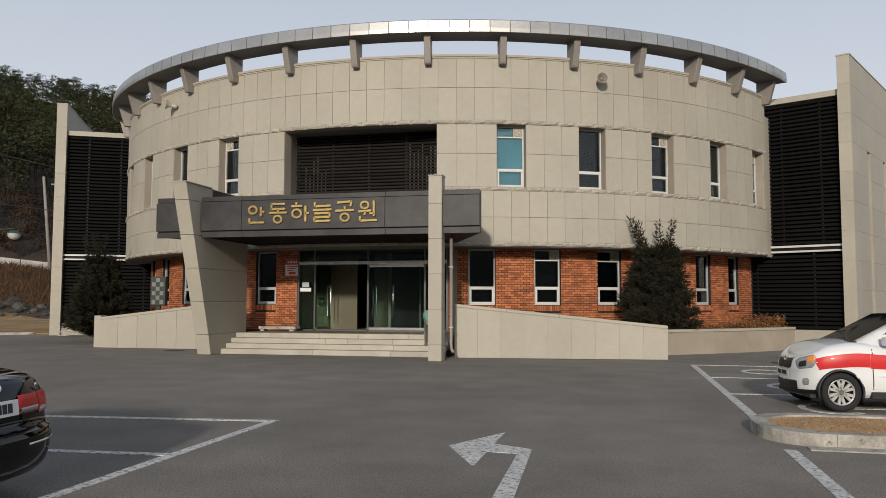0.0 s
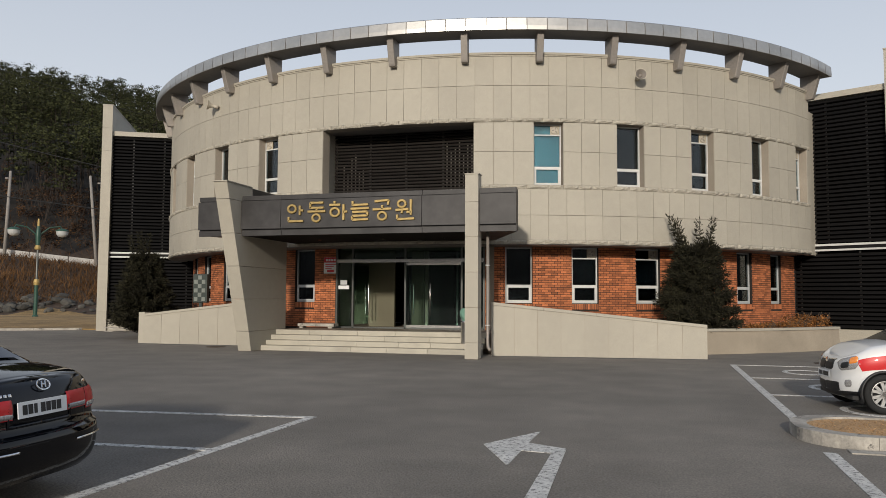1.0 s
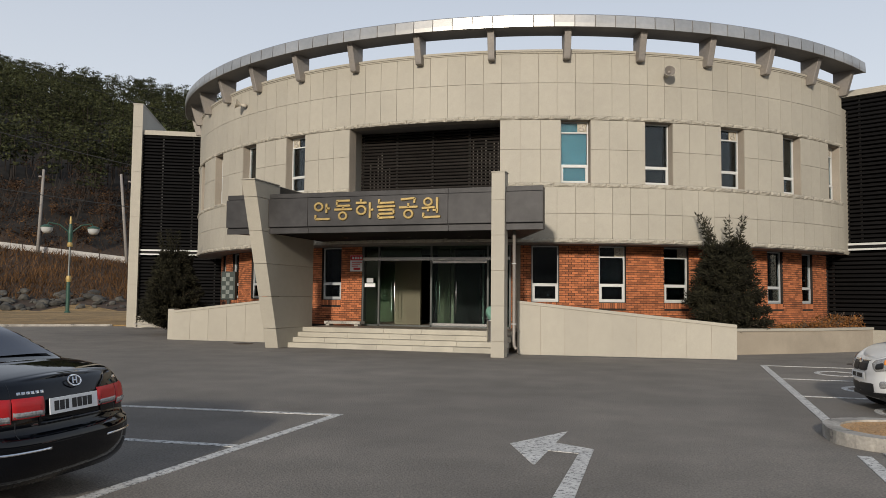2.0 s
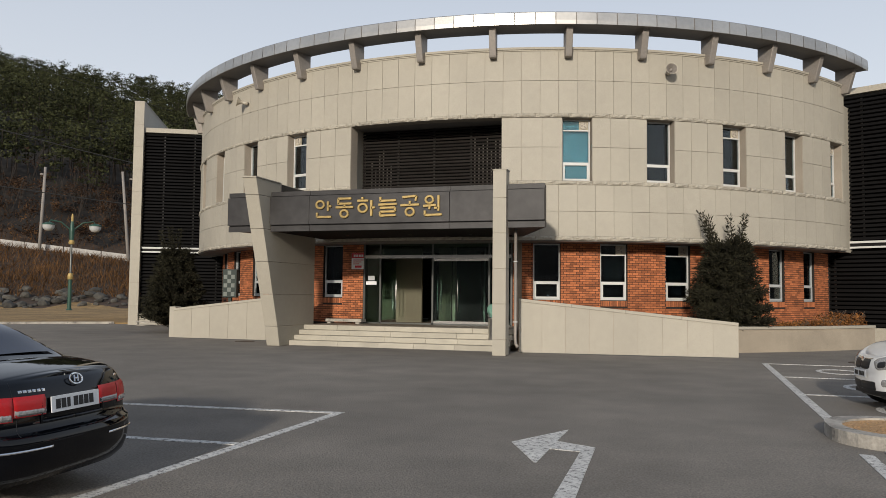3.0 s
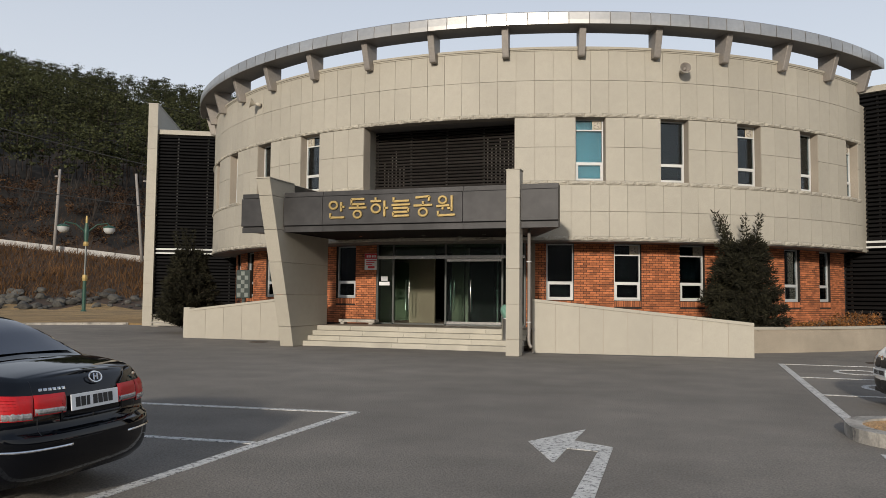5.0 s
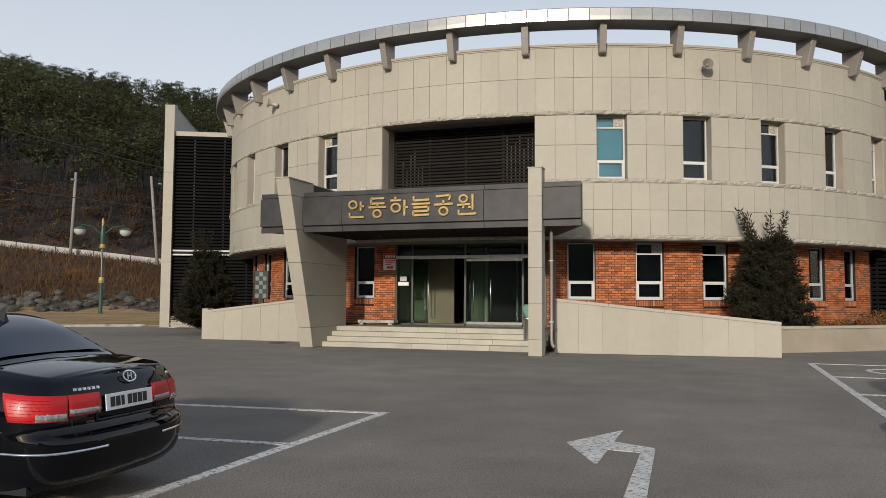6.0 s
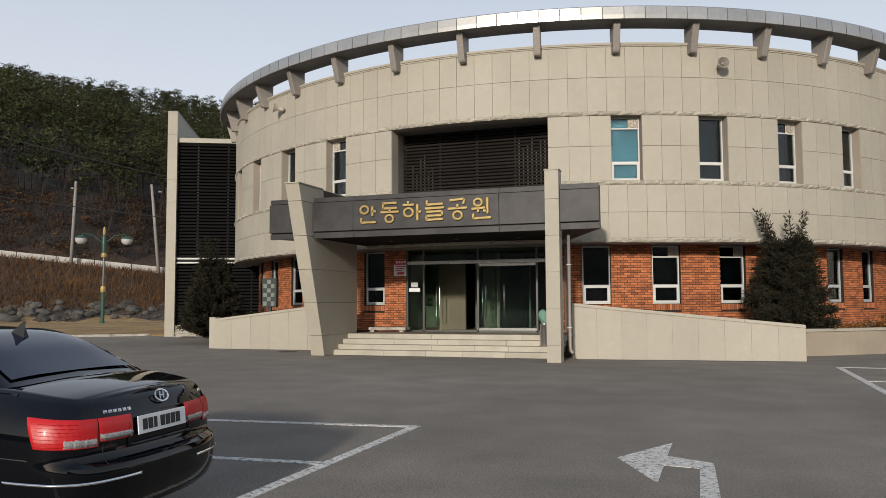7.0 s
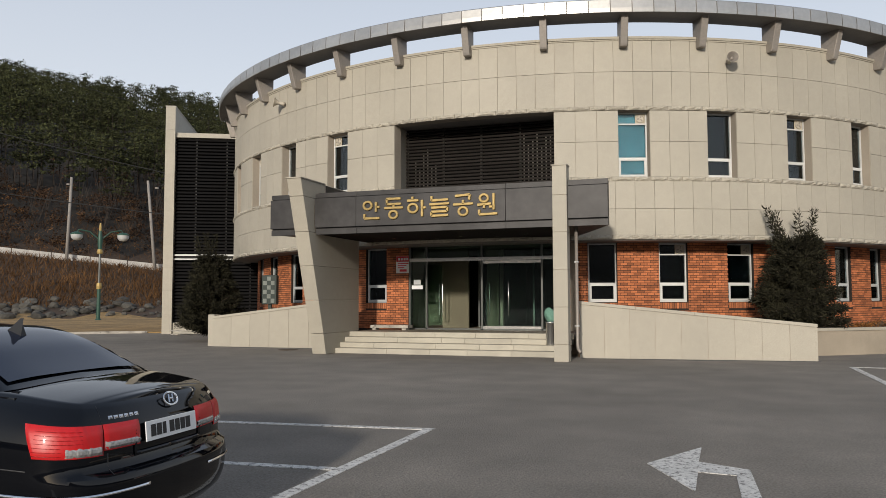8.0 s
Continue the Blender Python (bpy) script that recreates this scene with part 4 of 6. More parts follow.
# ---- ramp walls and planter ----
def ramp_wall(A, B, zA, zB, n, label):
    A, B = Vector((*A, 0)), Vector((*B, 0))
    w = (B - A).length
    m = Matrix.Translation(A) @ Matrix.Rotation(math.atan2(B.y - A.y, B.x - A.x), 4, "Z")
    W = empty("ramp_wall", m, label, "wall", "ramp walls")

    def slab(x0, x1, y0, y1, lo, lift0, lift1):
        bm = bmesh.new()
        za, zb = (zA + (zB - zA) * x / w for x in (x0, x1))
        v = [bm.verts.new(c) for c in ((x0, y0, lo if lo is not None else za + lift0), (x1, y0, lo if lo is not None else zb + lift0), (x1, y1, lo if lo is not None else zb + lift0), (x0, y1, lo if lo is not None else za + lift0),
                                       (x0, y0, za + lift1), (x1, y0, zb + lift1), (x1, y1, zb + lift1), (x0, y1, za + lift1))]
        for q in ((0, 3, 2, 1), (4, 5, 6, 7), (0, 1, 5, 4), (1, 2, 6, 5), (2, 3, 7, 6), (3, 0, 4, 7)):
            bm.faces.new([v[i] for i in q])
        return bm
    for k in range(n):
        part("panel", slab(w * k / n + 0.005, w * (k + 1) / n - 0.005, 0, 0.22, -0.05, 0, -0.085), M_PANEL, W)
    part("core", slab(0.01, w - 0.01, 0.012, 0.20, -0.05, 0, -0.09), M_JOINT, W)
    for k in range(4):
        part("coping_stone", slab(w * k / 4 + 0.003, w * (k + 1) / 4 - 0.003, -0.03, 0.26, None, -0.082, 0.0), M_PANEL, W)
    return W


ramp_wall((-4.72, 22.45), (1.36, 23.08), 1.57, 0.96, 9, "sloping cream stone ramp wall beside the entrance")
ramp_wall((-18.02, 24.3), (-12.66, 24.3), 1.06, 1.66, 7, "sloping cream stone ramp wall beside the fin")
pb = empty("end_post", pose(-18.16, 24.5, 0), "short cream stone post at the ramp's end", "post")
part("post", boxed(-0.13, 0.13, -0.1, 0.25, -0.05, 1.12, bevel=0.012), M_PANEL, pb)
pl = empty("curved_planter", pose(P(42, R + 2).x, P(42, R + 2).y, 0), "low curved cream planter wall in front of the brick", "planter")
PI_ = pl.matrix_world.inverted()
for side, a0, a1 in ((1, 29.5, 51.5),):
    bm = arc_block(bmesh.new(), a0, a1, R + 1.8, R + 2.0, -0.05, 0.70, 20)
    part("wall", bm, M_PLANTER, pl).matrix_parent_inverse = PI_
    bm = arc_block(bmesh.new(), a0, a1, R + 1.77, R + 2.04, 0.702, 0.78, 20)
    part("coping", bm, M_PANEL, pl).matrix_parent_inverse = PI_
    bm = arc_block(bmesh.new(), a0 - (18 if side > 0 else 0), a1 + (0 if side > 0 else 16), RB + 0.02, R + 1.79, -0.05, 0.60, 24)
    part("soil", bm, M_SLOPE, pl, "dry brown soil").matrix_parent_inverse = PI_


# ---- wings ----
def wing(side, x_out, y_out):
    """A tall side wing: end wall, louvred front, roof beam."""
    u = Vector((-0.888 * side, 0.46, 0))
    v = Vector((0.46 * side, 0.888, 0))
    O = Vector((x_out, y_out, 0))
    W = empty("wing_building", Matrix.Translation(O), "cream stone end wall of a louvred side wing", "building", "side wings")
    inv = W.matrix_world.inverted()
    H = 11.2

    def wp(name, bm, m, label=""):
        o = part(name, bm, m, W, label)
        o.matrix_parent_inverse = inv
        return o

    def slab(a0, a1, b0, b1, z0, z1, bm=None):
        return prism([tuple((O + u * a + v * b).xy) for a, b in ((a0, b0), (a1, b0), (a1, b1), (a0, b1))], z0, z1, bm)
    t = 0.46
    zs = [0, 0.97] + [0.97 + 1.137 * k for k in range(1, 10)]
    # stones: the front end is one block a course, the long side is cut by narrow windows
    wins = [(2.6, 3.15), (5.6, 6.15), (8.6, 9.15)]
    for z0, z1 in zip(zs, zs[1:]):
        wp("stone_course", slab(0, t, 0, 0.9, z0 + 0.004, z1 - 0.004), M_PANEL)
        row = [0.905, 14.0]
        upper, lower = 5.35 < z1 and z0 < 7.35, 1.4 < z1 and z0 < 3.35
        spans = [(0.905, 14.0)] if not (upper or lower) else [(0.905, 2.6), (3.15, 5.6), (6.15, 8.6), (9.15, 14.0)]
        for b0, b1 in spans:
            wp("stone_course", slab(0, t, b0, b1 - 0.004, z0 + 0.004, z1 - 0.004), M_PANEL)
    wp("core", slab(0.02, t - 0.02, 0.02, 2.55, 0, H - 0.02), M_JOINT)
    wp("coping", slab(-0.02, t + 0.02, -0.02, 14.0, H, H + 0.05), M_PANEL)
    for b0, b1 in wins:
        for z0, z1 in ((1.0, 3.2), (5.3, 7.4)):
            wp("narrow_window", slab(0.22, 0.26, b0, b1, z0, z1), M_CARGL, "narrow dark window")
            bm = slab(0.16, 0.24, b0, b0 + 0.05, z0, z1)
            slab(0.16, 0.24, b0, b1, z0 + 0.55, z0 + 0.62, bm)
            wp("window_bar", bm, M_WHITE)
    # black block: the unlit depth behind the louvres, painted into its colour
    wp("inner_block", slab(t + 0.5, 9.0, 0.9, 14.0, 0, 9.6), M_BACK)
    wp("roof_beam", slab(t + 0.002, 7.5, 0.18, 0.65, 9.72, 9.95), M_PANEL, "pale beam above the louvres")
    wp("white_band", slab(t + 0.002, 7.5, 0.17, 0.30, 3.82, 3.90), M_WHITE, "white double band")
    wp("white_band", slab(t + 0.002, 7.5, 0.17, 0.30, 3.62, 3.69), M_WHITE, "white double band")
    wp("band_gap", slab(t + 0.002, 7.5, 0.22, 0.34, 3.69, 3.82), M_DARK)
    wp("plinth", slab(t + 0.002, 9.6, 0.12, 0.8, -0.05, 0.55), M_PANEL, "cream plinth")
    A, B = O + u * (t + 0.003) + v * 0.22, O + u * 6.6 + v * 0.22
    if side > 0:
        A, B = B, A
    lab = "dark metal louvres across the front of the wing"
    A2, B2 = (O + u * 9.6 + v * 0.22, B) if side > 0 else (A, O + u * 9.6 + v * 0.22)
    louvre_bank("wing_louvre", tuple(A2.xy), tuple(B2.xy), 0.57, 3.61, 0.165, lab, (0.16, 0.4, 0.64, 0.88), depth=0.13)
    louvre_bank("wing_louvre", tuple(A.xy), tuple(B.xy), 3.92, 9.71, 0.165, lab, (0.16, 0.4, 0.64, 0.88), depth=0.13)


wing(1, 8.80, 32.08)
wing(-1, -26.47, 32.08)


# ---- horn loudspeakers ----
def horn(th, z, turn):
    c = P(th, R, z)
    h = empty("horn_loudspeaker", Matrix.Translation(c) @ Matrix.Rotation(radians(th), 4, "Z"), "grey-beige horn loudspeaker on the stone wall", "loudspeaker", "horn loudspeakers")
    part("wall_bracket", boxed(-0.05, 0.05, -0.16, 0, -0.05, 0.05, bevel=0.01), M_BRACKET, h)
    m = pose(0, -0.2, 0, 80, 0, turn)
    bm = lathe([(0.0001, -0.16), (0.06, -0.16), (0.07, -0.1), (0.07, -0.02), (0.05, 0.0), (0.06, 0.06), (0.10, 0.14), (0.19, 0.24), (0.2, 0.245), (0.185, 0.235), (0.09, 0.13), (0.045, 0.05), (0.0001, 0.05)], 24)
    bmesh.ops.transform(bm, matrix=m, verts=bm.verts)
    part("horn", bm, M_HORN, h, smooth=True)
    bm = lathe([(0.0001, 0.16), (0.045, 0.15), (0.05, 0.05)], 14)
    bmesh.ops.transform(bm, matrix=m, verts=bm.verts)
    part("throat", bm, M_BRACKET, h, smooth=True)
    bm = lathe([(0.172, 0.236), (0.086, 0.138), (0.04, 0.058)], 24)
    bmesh.ops.transform(bm, matrix=m, verts=bm.verts)
    part("mouth", bm, M_BRACKET, h, "dark inside of the horn", True)


horn(28.6, 9.03, -12)
horn(-28.8, 9.05, -30)
ant = empty("roof_aerial", pose(-8.0, 34.0, 9.25), "thin television aerial on the flat roof", "aerial")
part("mast", tube([(0, 0, 0), (0, 0, 3.4)], 0.02, 6), M_STEEL, ant)
part("mast", tube([(1.3, 0.4, 0), (1.3, 0.4, 3.2)], 0.02, 6), M_STEEL, ant)
part("boom", tube([(-0.9, 0, 2.25), (0.2, 0, 2.8)], 0.014, 6), M_STEEL, ant)
for k in range(6):
    x = -0.85 + k * 0.17
    z = 2.25 + (x + 0.9) * 0.5
    part("element", tube([(x, -0.3, z - 0.12), (x, 0.3, z + 0.12)], 0.01, 5), M_STEEL, ant)


# ---- foliage ----
def leaf_cloud(rnd, vs, fs, c, rad, n, size, flat=0.6):
    """n small leaf blades in an uneven clump."""
    for _ in range(n):
        d = Vector((rnd.gauss(0, 1), rnd.gauss(0, 1), rnd.gauss(0, 1) * flat))
        d = d.normalized() * rad * rnd.uniform(0.25, 1.0)
        p = c + d
        a = Vector((rnd.uniform(-1, 1), rnd.uniform(-1, 1), rnd.uniform(-0.6, 0.6))).normalized() * size * rnd.uniform(0.6, 1.3)
        b = a.cross(Vector((rnd.uniform(-1, 1), rnd.uniform(-1, 1), rnd.uniform(-1, 1)))).normalized() * size * rnd.uniform(0.3, 0.6)
        k = len(vs)
        vs += [tuple(p - a), tuple(p + b), tuple(p + a), tuple(p - b)]
        fs.append((k, k + 1, k + 2, k + 3))


def yew(x, y, z, h, w, seed, label):
    """A dense dark conifer: a short trunk, rising limbs, sprays along each."""
    rnd = random.Random(seed)
    T = empty("conifer", pose(x, y, z), label, "tree", "dark conifers by the walls")
    part("trunk", tube([(0, 0, -0.1), (0.03, 0, h * 0.3), (0, 0.03, h * 0.75)], 0.06, 8, radii=[0.08, 0.055, 0.02]), M_BARK, T)
    vs, fs = [], []
    bmw = bmesh.new()
    tips = []
    for k in range(260):
        f = rnd.random() ** 1.1
        z0 = h * 0.01 + f * h * 0.74
        reach = w / 2 * (1.12 - 0.92 * (z0 / h)) * rnd.uniform(0.80, 1.04)
        a = rnd.uniform(0, 2 * math.pi)
        rise = rnd.uniform(0.05, 0.28 + 0.5 * z0 / h) * reach
        tips.append((z0, a, reach, rise))
    for j in range(3):
        tips.append((h * 0.55, rnd.uniform(0, 6.28), w * rnd.uniform(0.14, 0.34), h * rnd.uniform(0.36, 0.5)))
    tips.append((h * 0.5, 0.3, 0.1, h * 0.5))
    for z0, a, reach, rise in tips:
        n = max(5, int((reach + rise) / 0.11))
        pts = []
        for i in range(n + 1):
            f = i / n
            pts.append(Vector((math.cos(a) * reach * f, math.sin(a) * reach * f, z0 + rise * f ** 1.4)))
        if rnd.random() < 0.5:
            tube(pts[::2] if len(pts) > 4 else pts, 0.012, 4, bmw)
        d = (pts[-1] - pts[0]).normalized()
        for i, p in enumerate(pts):
            f = i / n
            if f < 0.2:
                continue
            for _ in range(26):
                s = rnd.uniform(0.11, 0.24) * (1.15 - 0.5 * f)
                side = Vector((rnd.gauss(0, 1), rnd.gauss(0, 1), rnd.gauss(0, 0.8))).normalized()
                q = p + side * rnd.uniform(0.0, 0.10)
                along = (d * 0.8 + side * 0.9).normalized() * s
                wide = along.cross(Vector((rnd.uniform(-1, 1), rnd.uniform(-1, 1), rnd.uniform(-1, 1)))).normalized() * s * 0.115
                k = len(vs)
                vs += [tuple(q), tuple(q + along * 0.5 + wide), tuple(q + along), tuple(q + along * 0.5 - wide)]
                fs.append((k, k + 1, k + 2, k + 3))
    part("limbs", bmw, M_BARK, T)
    quads("crown", vs, fs, M_YEW, parent=T, label="dense dark green needle sprays")


yew(P(34.4, R + 0.75).x, P(34.4, R + 0.75).y, 0.58, 3.6, 2.65, 3, "dense dark green conifer above the ramp wall")
yew(-20.3, 27.4, 0.3, 3.9, 2.6, 8, "dense dark green conifer beside the ramp's end")


def shrub(x, y, z, r, seed):
    rnd = random.Random(seed)
    S = empty("low_shrub", pose(x, y, z), "low orange-brown winter shrub in the planter", "shrub", "planter shrubs")
    bm = bmesh.new()
    for k in range(10):
        a = rnd.uniform(0, 6.28)
        tube([(0, 0, 0), (math.cos(a) * r * 0.4, math.sin(a) * r * 0.4, r * 0.5), (math.cos(a) * r * 0.8, math.sin(a) * r * 0.8, r * rnd.uniform(0.7, 1.2))], 0.008, 4, bm)
    part("twigs", bm, M_BARK, S)
    vs, fs = [], []
    for k in range(14):
        a, f = rnd.uniform(0, 6.28), rnd.uniform(0, 0.8)
        leaf_cloud(rnd, vs, fs, Vector((math.cos(a) * r * f, math.sin(a) * r * f, r * rnd.uniform(0.3, 0.85))), r * 0.35, 34, 0.045)
    quads("leaves", vs, fs, M_SHRUB, parent=S)


rs = random.Random(4)
for k in range(11):
    th = 40.5 + k * 1.05
    p = P(th, R + 1.35 + rs.uniform(-0.2, 0.2))
    shrub(p.x, p.y, 0.58, (0.36 if k < 6 else 0.52) * rs.uniform(0.85, 1.2), 20 + k)


def hillside():
    """Pines over the hill, brown scrub and straw on the lower slopes."""
    rnd = random.Random(11)
    green, trunks, brown, straw = ([], []), ([], []), ([], []), ([], [])

    def place(d, s):
        return -0.66 * d + 0.75 * s, 0.75 * d + 0.66 * s

    def blades(pool, c, rad, n, size, flat):
        leaf_cloud(rnd, pool[0], pool[1], c, rad, n, size, flat)
    for _ in range(3200):
        d = 108 + 194 * rnd.random() ** 0.85
        s = rnd.uniform(-0.75, 0.36) * d
        x, y = place(d, s)
        z = ground_height(x, y)
        pine = d > 122 + 14 * noise.noise((s * 0.03, 1.0, 0)) and rnd.random() < min(1.0, (d - 108) / 25)
        if pine:
            h = rnd.uniform(6.5, 10.5)
            w = rnd.uniform(2.0, 3.2)
            k = len(trunks[0])
            trunks[0].extend([(x - 0.12, y, z), (x + 0.12, y, z), (x + 0.06, y, z + h * 0.8), (x - 0.06, y, z + h * 0.8), (x, y - 0.12, z), (x, y + 0.12, z), (x, y + 0.06, z + h * 0.8), (x, y - 0.06, z + h * 0.8)])
            trunks[1].extend([(k, k + 1, k + 2, k + 3), (k + 4, k + 5, k + 6, k + 7)])
            for _ in range(rnd.randint(6, 9)):
                f = rnd.uniform(0.35, 1.0)
                a = rnd.uniform(0, 6.28)
                rr = w * (1.15 - 0.8 * f) * rnd.uniform(0.3, 1.0)
                blades(green, Vector((x + math.cos(a) * rr, y + math.sin(a) * rr, z + h * f)), rnd.uniform(0.8, 1.7), 30, 0.27, 0.28)
        else:
            h = rnd.uniform(2.5, 6.0)
            for _ in range(4):
                a = rnd.uniform(0, 6.28)
                top = (x + math.cos(a) * h * 0.3, y + math.sin(a) * h * 0.3, z + h)
                k = len(trunks[0])
                trunks[0].extend([(x - 0.05, y, z), (x + 0.05, y, z), (top[0] + 0.02, top[1], top[2]), (top[0] - 0.02, top[1], top[2])])
                trunks[1].append((k, k + 1, k + 2, k + 3))
            if rnd.random() < 0.75:
                for _ in range(5):
                    blades(brown, Vector((x + rnd.uniform(-1, 1) * h * 0.3, y + rnd.uniform(-1, 1) * h * 0.3, z + h * rnd.uniform(0.35, 1.0))), 0.8, 18, 0.16, 0.8)
    for _ in range(800):                                # scrub between road and wood
        d = rnd.uniform(104, 126)
        s = rnd.uniform(-0.8, 0.4) * d
        x, y = place(d, s)
        z = ground_height(x, y)
        h = rnd.uniform(0.8, 3.2)
        for _ in range(4):
            blades(brown if rnd.random() < 0.85 else straw, Vector((x + rnd.uniform(-1, 1), y + rnd.uniform(-1, 1), z + h * rnd.uniform(0.3, 0.9))), 0.7, 16, 0.17, 0.8)
    for _ in range(48000):                              # tall dry grass on the bank
        d = rnd.uniform(83, 100) if rnd.random() < 0.8 else rnd.uniform(102, 118)
        s = rnd.uniform(-0.8, 0.42) * d
        x, y = place(d, s)
        z = ground_height(x, y) - 0.05
        h = rnd.uniform(0.3, 1.15) * (0.6 + 0.8 * abs(noise.noise((x * 0.15, y * 0.15, 0))))
        a = rnd.uniform(0, 6.28)
        dx, dy = math.cos(a) * 0.04, math.sin(a) * 0.04
        k = len(straw[0])
        straw[0].extend([(x - dx, y - dy, z), (x + dx, y + dy, z), (x + rnd.uniform(-0.55, 0.55), y + rnd.uniform(-0.55, 0.55), z + h)])
        straw[1].append((k, k + 1, k + 2))
    quads("pine_forest", *green, M_PINE, "stuff", "dark green pine wood covering the hill", "forest")
    quads("tree_trunks", *trunks, M_HILLBARK, "stuff", "thin bare trunks on the hillside", "forest")
    quads("dry_scrub", *brown, M_BROWN, "stuff", "brown dry-leaved scrub below the pines", "scrub")
    quads("dry_grass", *straw, M_STRAW, "stuff", "tall straw-coloured grass on the bank", "grass")


hillside()


def rocks():
    rnd = random.Random(21)
    bank = empty("rock_bank", pose(-55, 58, 0), "row of loose grey boulders at the lawn's edge", "rocks")
    inv = bank.matrix_world.inverted()
    shapes = []
    for k in range(7):
        bm = bmesh.new()
        bmesh.ops.create_icosphere(bm, subdivisions=2, radius=0.5)
        for v in bm.verts:
            n3 = v.co.normalized()
            q = Vector((round(n3.x * 1.6), round(n3.y * 1.6), round(n3.z * 1.6)))
            v.co = v.co * (0.8 + 0.28 * noise.noise(n3 * 1.7 + Vector((k * 9, 0, 0)))) + q.normalized() * 0.09
            v.co.z *= 0.7
        o = part("boulder", bm, M_ROCK, bank)
        shapes.append(o)
    for k in range(290):
        d = rnd.choice((79.0, 80.0, 81.2, 82.6, 84.4)) + rnd.gauss(0, 0.45)
        s = rnd.uniform(-0.42, 0.22) * d
        x, y = -0.66 * d + 0.75 * s, 0.75 * d + 0.66 * s
        o = shapes[k] if k < 7 else new("boulder", shapes[k % 7].data)
        o.parent, o.matrix_parent_inverse = bank, inv
        sc = rnd.choice((0.4, 0.5, 0.65, 0.8, 1.2)) * rnd.uniform(0.85, 1.15)
        o.matrix_basis = pose(x, y, ground_height(x, y) + 0.12 * sc, rnd.uniform(-20, 20), rnd.uniform(-20, 20), rnd.uniform(0, 360)) @ Matrix.Diagonal((sc, sc * rnd.uniform(0.7, 1.2), sc * rnd.uniform(0.7, 1.1), 1))


rocks()


def guard_wall():
    """A low white parapet along the hill road, in lengths."""
    g = empty("road_parapet", pose(-65, 73, 6), "low white concrete parapet along the hill road", "parapet")
    inv = g.matrix_world.inverted()
    s = -80.0
    while s < 34:
        pts = []
        for ss, dd in ((s + 0.05, 99.2), (s + 3.95, 99.2), (s + 3.95, 99.6), (s + 0.05, 99.6)):
            pts.append((-0.66 * dd + 0.75 * ss, 0.75 * dd + 0.66 * ss))
        za, zb = ground_height(*pts[0]), ground_height(*pts[1])
        bm = prism(pts, 0, 1)
        for v, base in zip(bm.verts, (za, zb, zb, za) * 2):
            v.co.z = base + (0.72 if v.co.z > 0.5 else -0.4)
        part("parapet_block", bm, M_GUARD, g).matrix_parent_inverse = inv
        s += 4


guard_wall()


def street_lamp(x, y):
    L = empty("street_lamp", pose(x, y, 0), "green and gold twin-headed lamp post on the lawn", "street lamp")
    part("base", lathe([(0.001, 0), (0.24, 0), (0.24, 0.12), (0.15, 0.2), (0.14, 2.6), (0.001, 2.6)], 16), M_GREENPOLE, L, smooth=False)
    part("collar", lathe([(0.001, 2.6), (0.2, 2.6), (0.23, 2.85), (0.18, 3.1), (0.001, 3.1)], 16), M_GOLD, L, "gold collar")
    part("shaft", lathe([(0.001, 3.1), (0.09, 3.1), (0.08, 5.5), (0.001, 5.5)], 14), M_DOORF, L)
    part("collar", lathe([(0.001, 5.5), (0.22, 5.5), (0.24, 5.65), (0.18, 5.85), (0.001, 5.85)], 16), M_GOLD, L, "gold collar")
    part("head_post", lathe([(0.001, 5.85), (0.16, 5.85), (0.2, 6.6), (0.12, 7.4), (0.001, 7.4)], 14), M_GREENPOLE, L)
    part("finial", lathe([(0.001, 7.4), (0.09, 7.4), (0.1, 7.7), (0.06, 8.0), (0.001, 8.05)], 12), M_GOLD, L, "gold finial")
    for s in (-1, 1):
        ux, uy = 0.75 * s, 0.66 * s
        part("arm", tube([(0, 0, 6.6), (ux * 0.8, uy * 0.8, 7.3), (ux * 1.6, uy * 1.6, 7.45), (ux * 1.75, uy * 1.75, 7.2)], 0.05, 8), M_GREENPOLE, L)
        bm = lathe([(0.001, 0.18), (0.2, 0.16), (0.5, 0.02), (0.52, -0.04), (0.48, -0.06)], 18)
        bmesh.ops.transform(bm, matrix=Matrix.Translation((ux * 1.75, uy * 1.75, 7.1)), verts=bm.verts)
        part("hood", bm, M_GREENPOLE, L, smooth=True)
        bm = lathe([(0.47, -0.05), (0.44, -0.3), (0.28, -0.5), (0.001, -0.56)], 18)
        bmesh.ops.transform(bm, matrix=Matrix.Translation((ux * 1.75, uy * 1.75, 7.1)), verts=bm.verts)
        part("globe", bm, M_GREYF, L, "white glass globe, off", True)


street_lamp(-48.6, 51.8)


def utility_pole(d, s, h, lean):
    x, y = -0.66 * d + 0.75 * s, 0.75 * d + 0.66 * s
    U = empty("utility_pole", pose(x, y, ground_height(x, y)), "grey concrete utility pole on the bank", "pole", "utility poles")
    part("shaft", tube([(0, 0, -0.5), (lean * 0.75, lean * 0.66, h)], 0.2, 10, radii=[0.19, 0.14]), M_POLE, U, smooth=True)
    part("band", lathe([(0.2, h - 0.9), (0.23, h - 0.9), (0.23, h - 0.75), (0.2, h - 0.75)], 10), M_BRACKET, U)


utility_pole(98.2, -6.4, 9.4, 0.3)
utility_pole(98.2, 3.0, 10.4, -1.0)
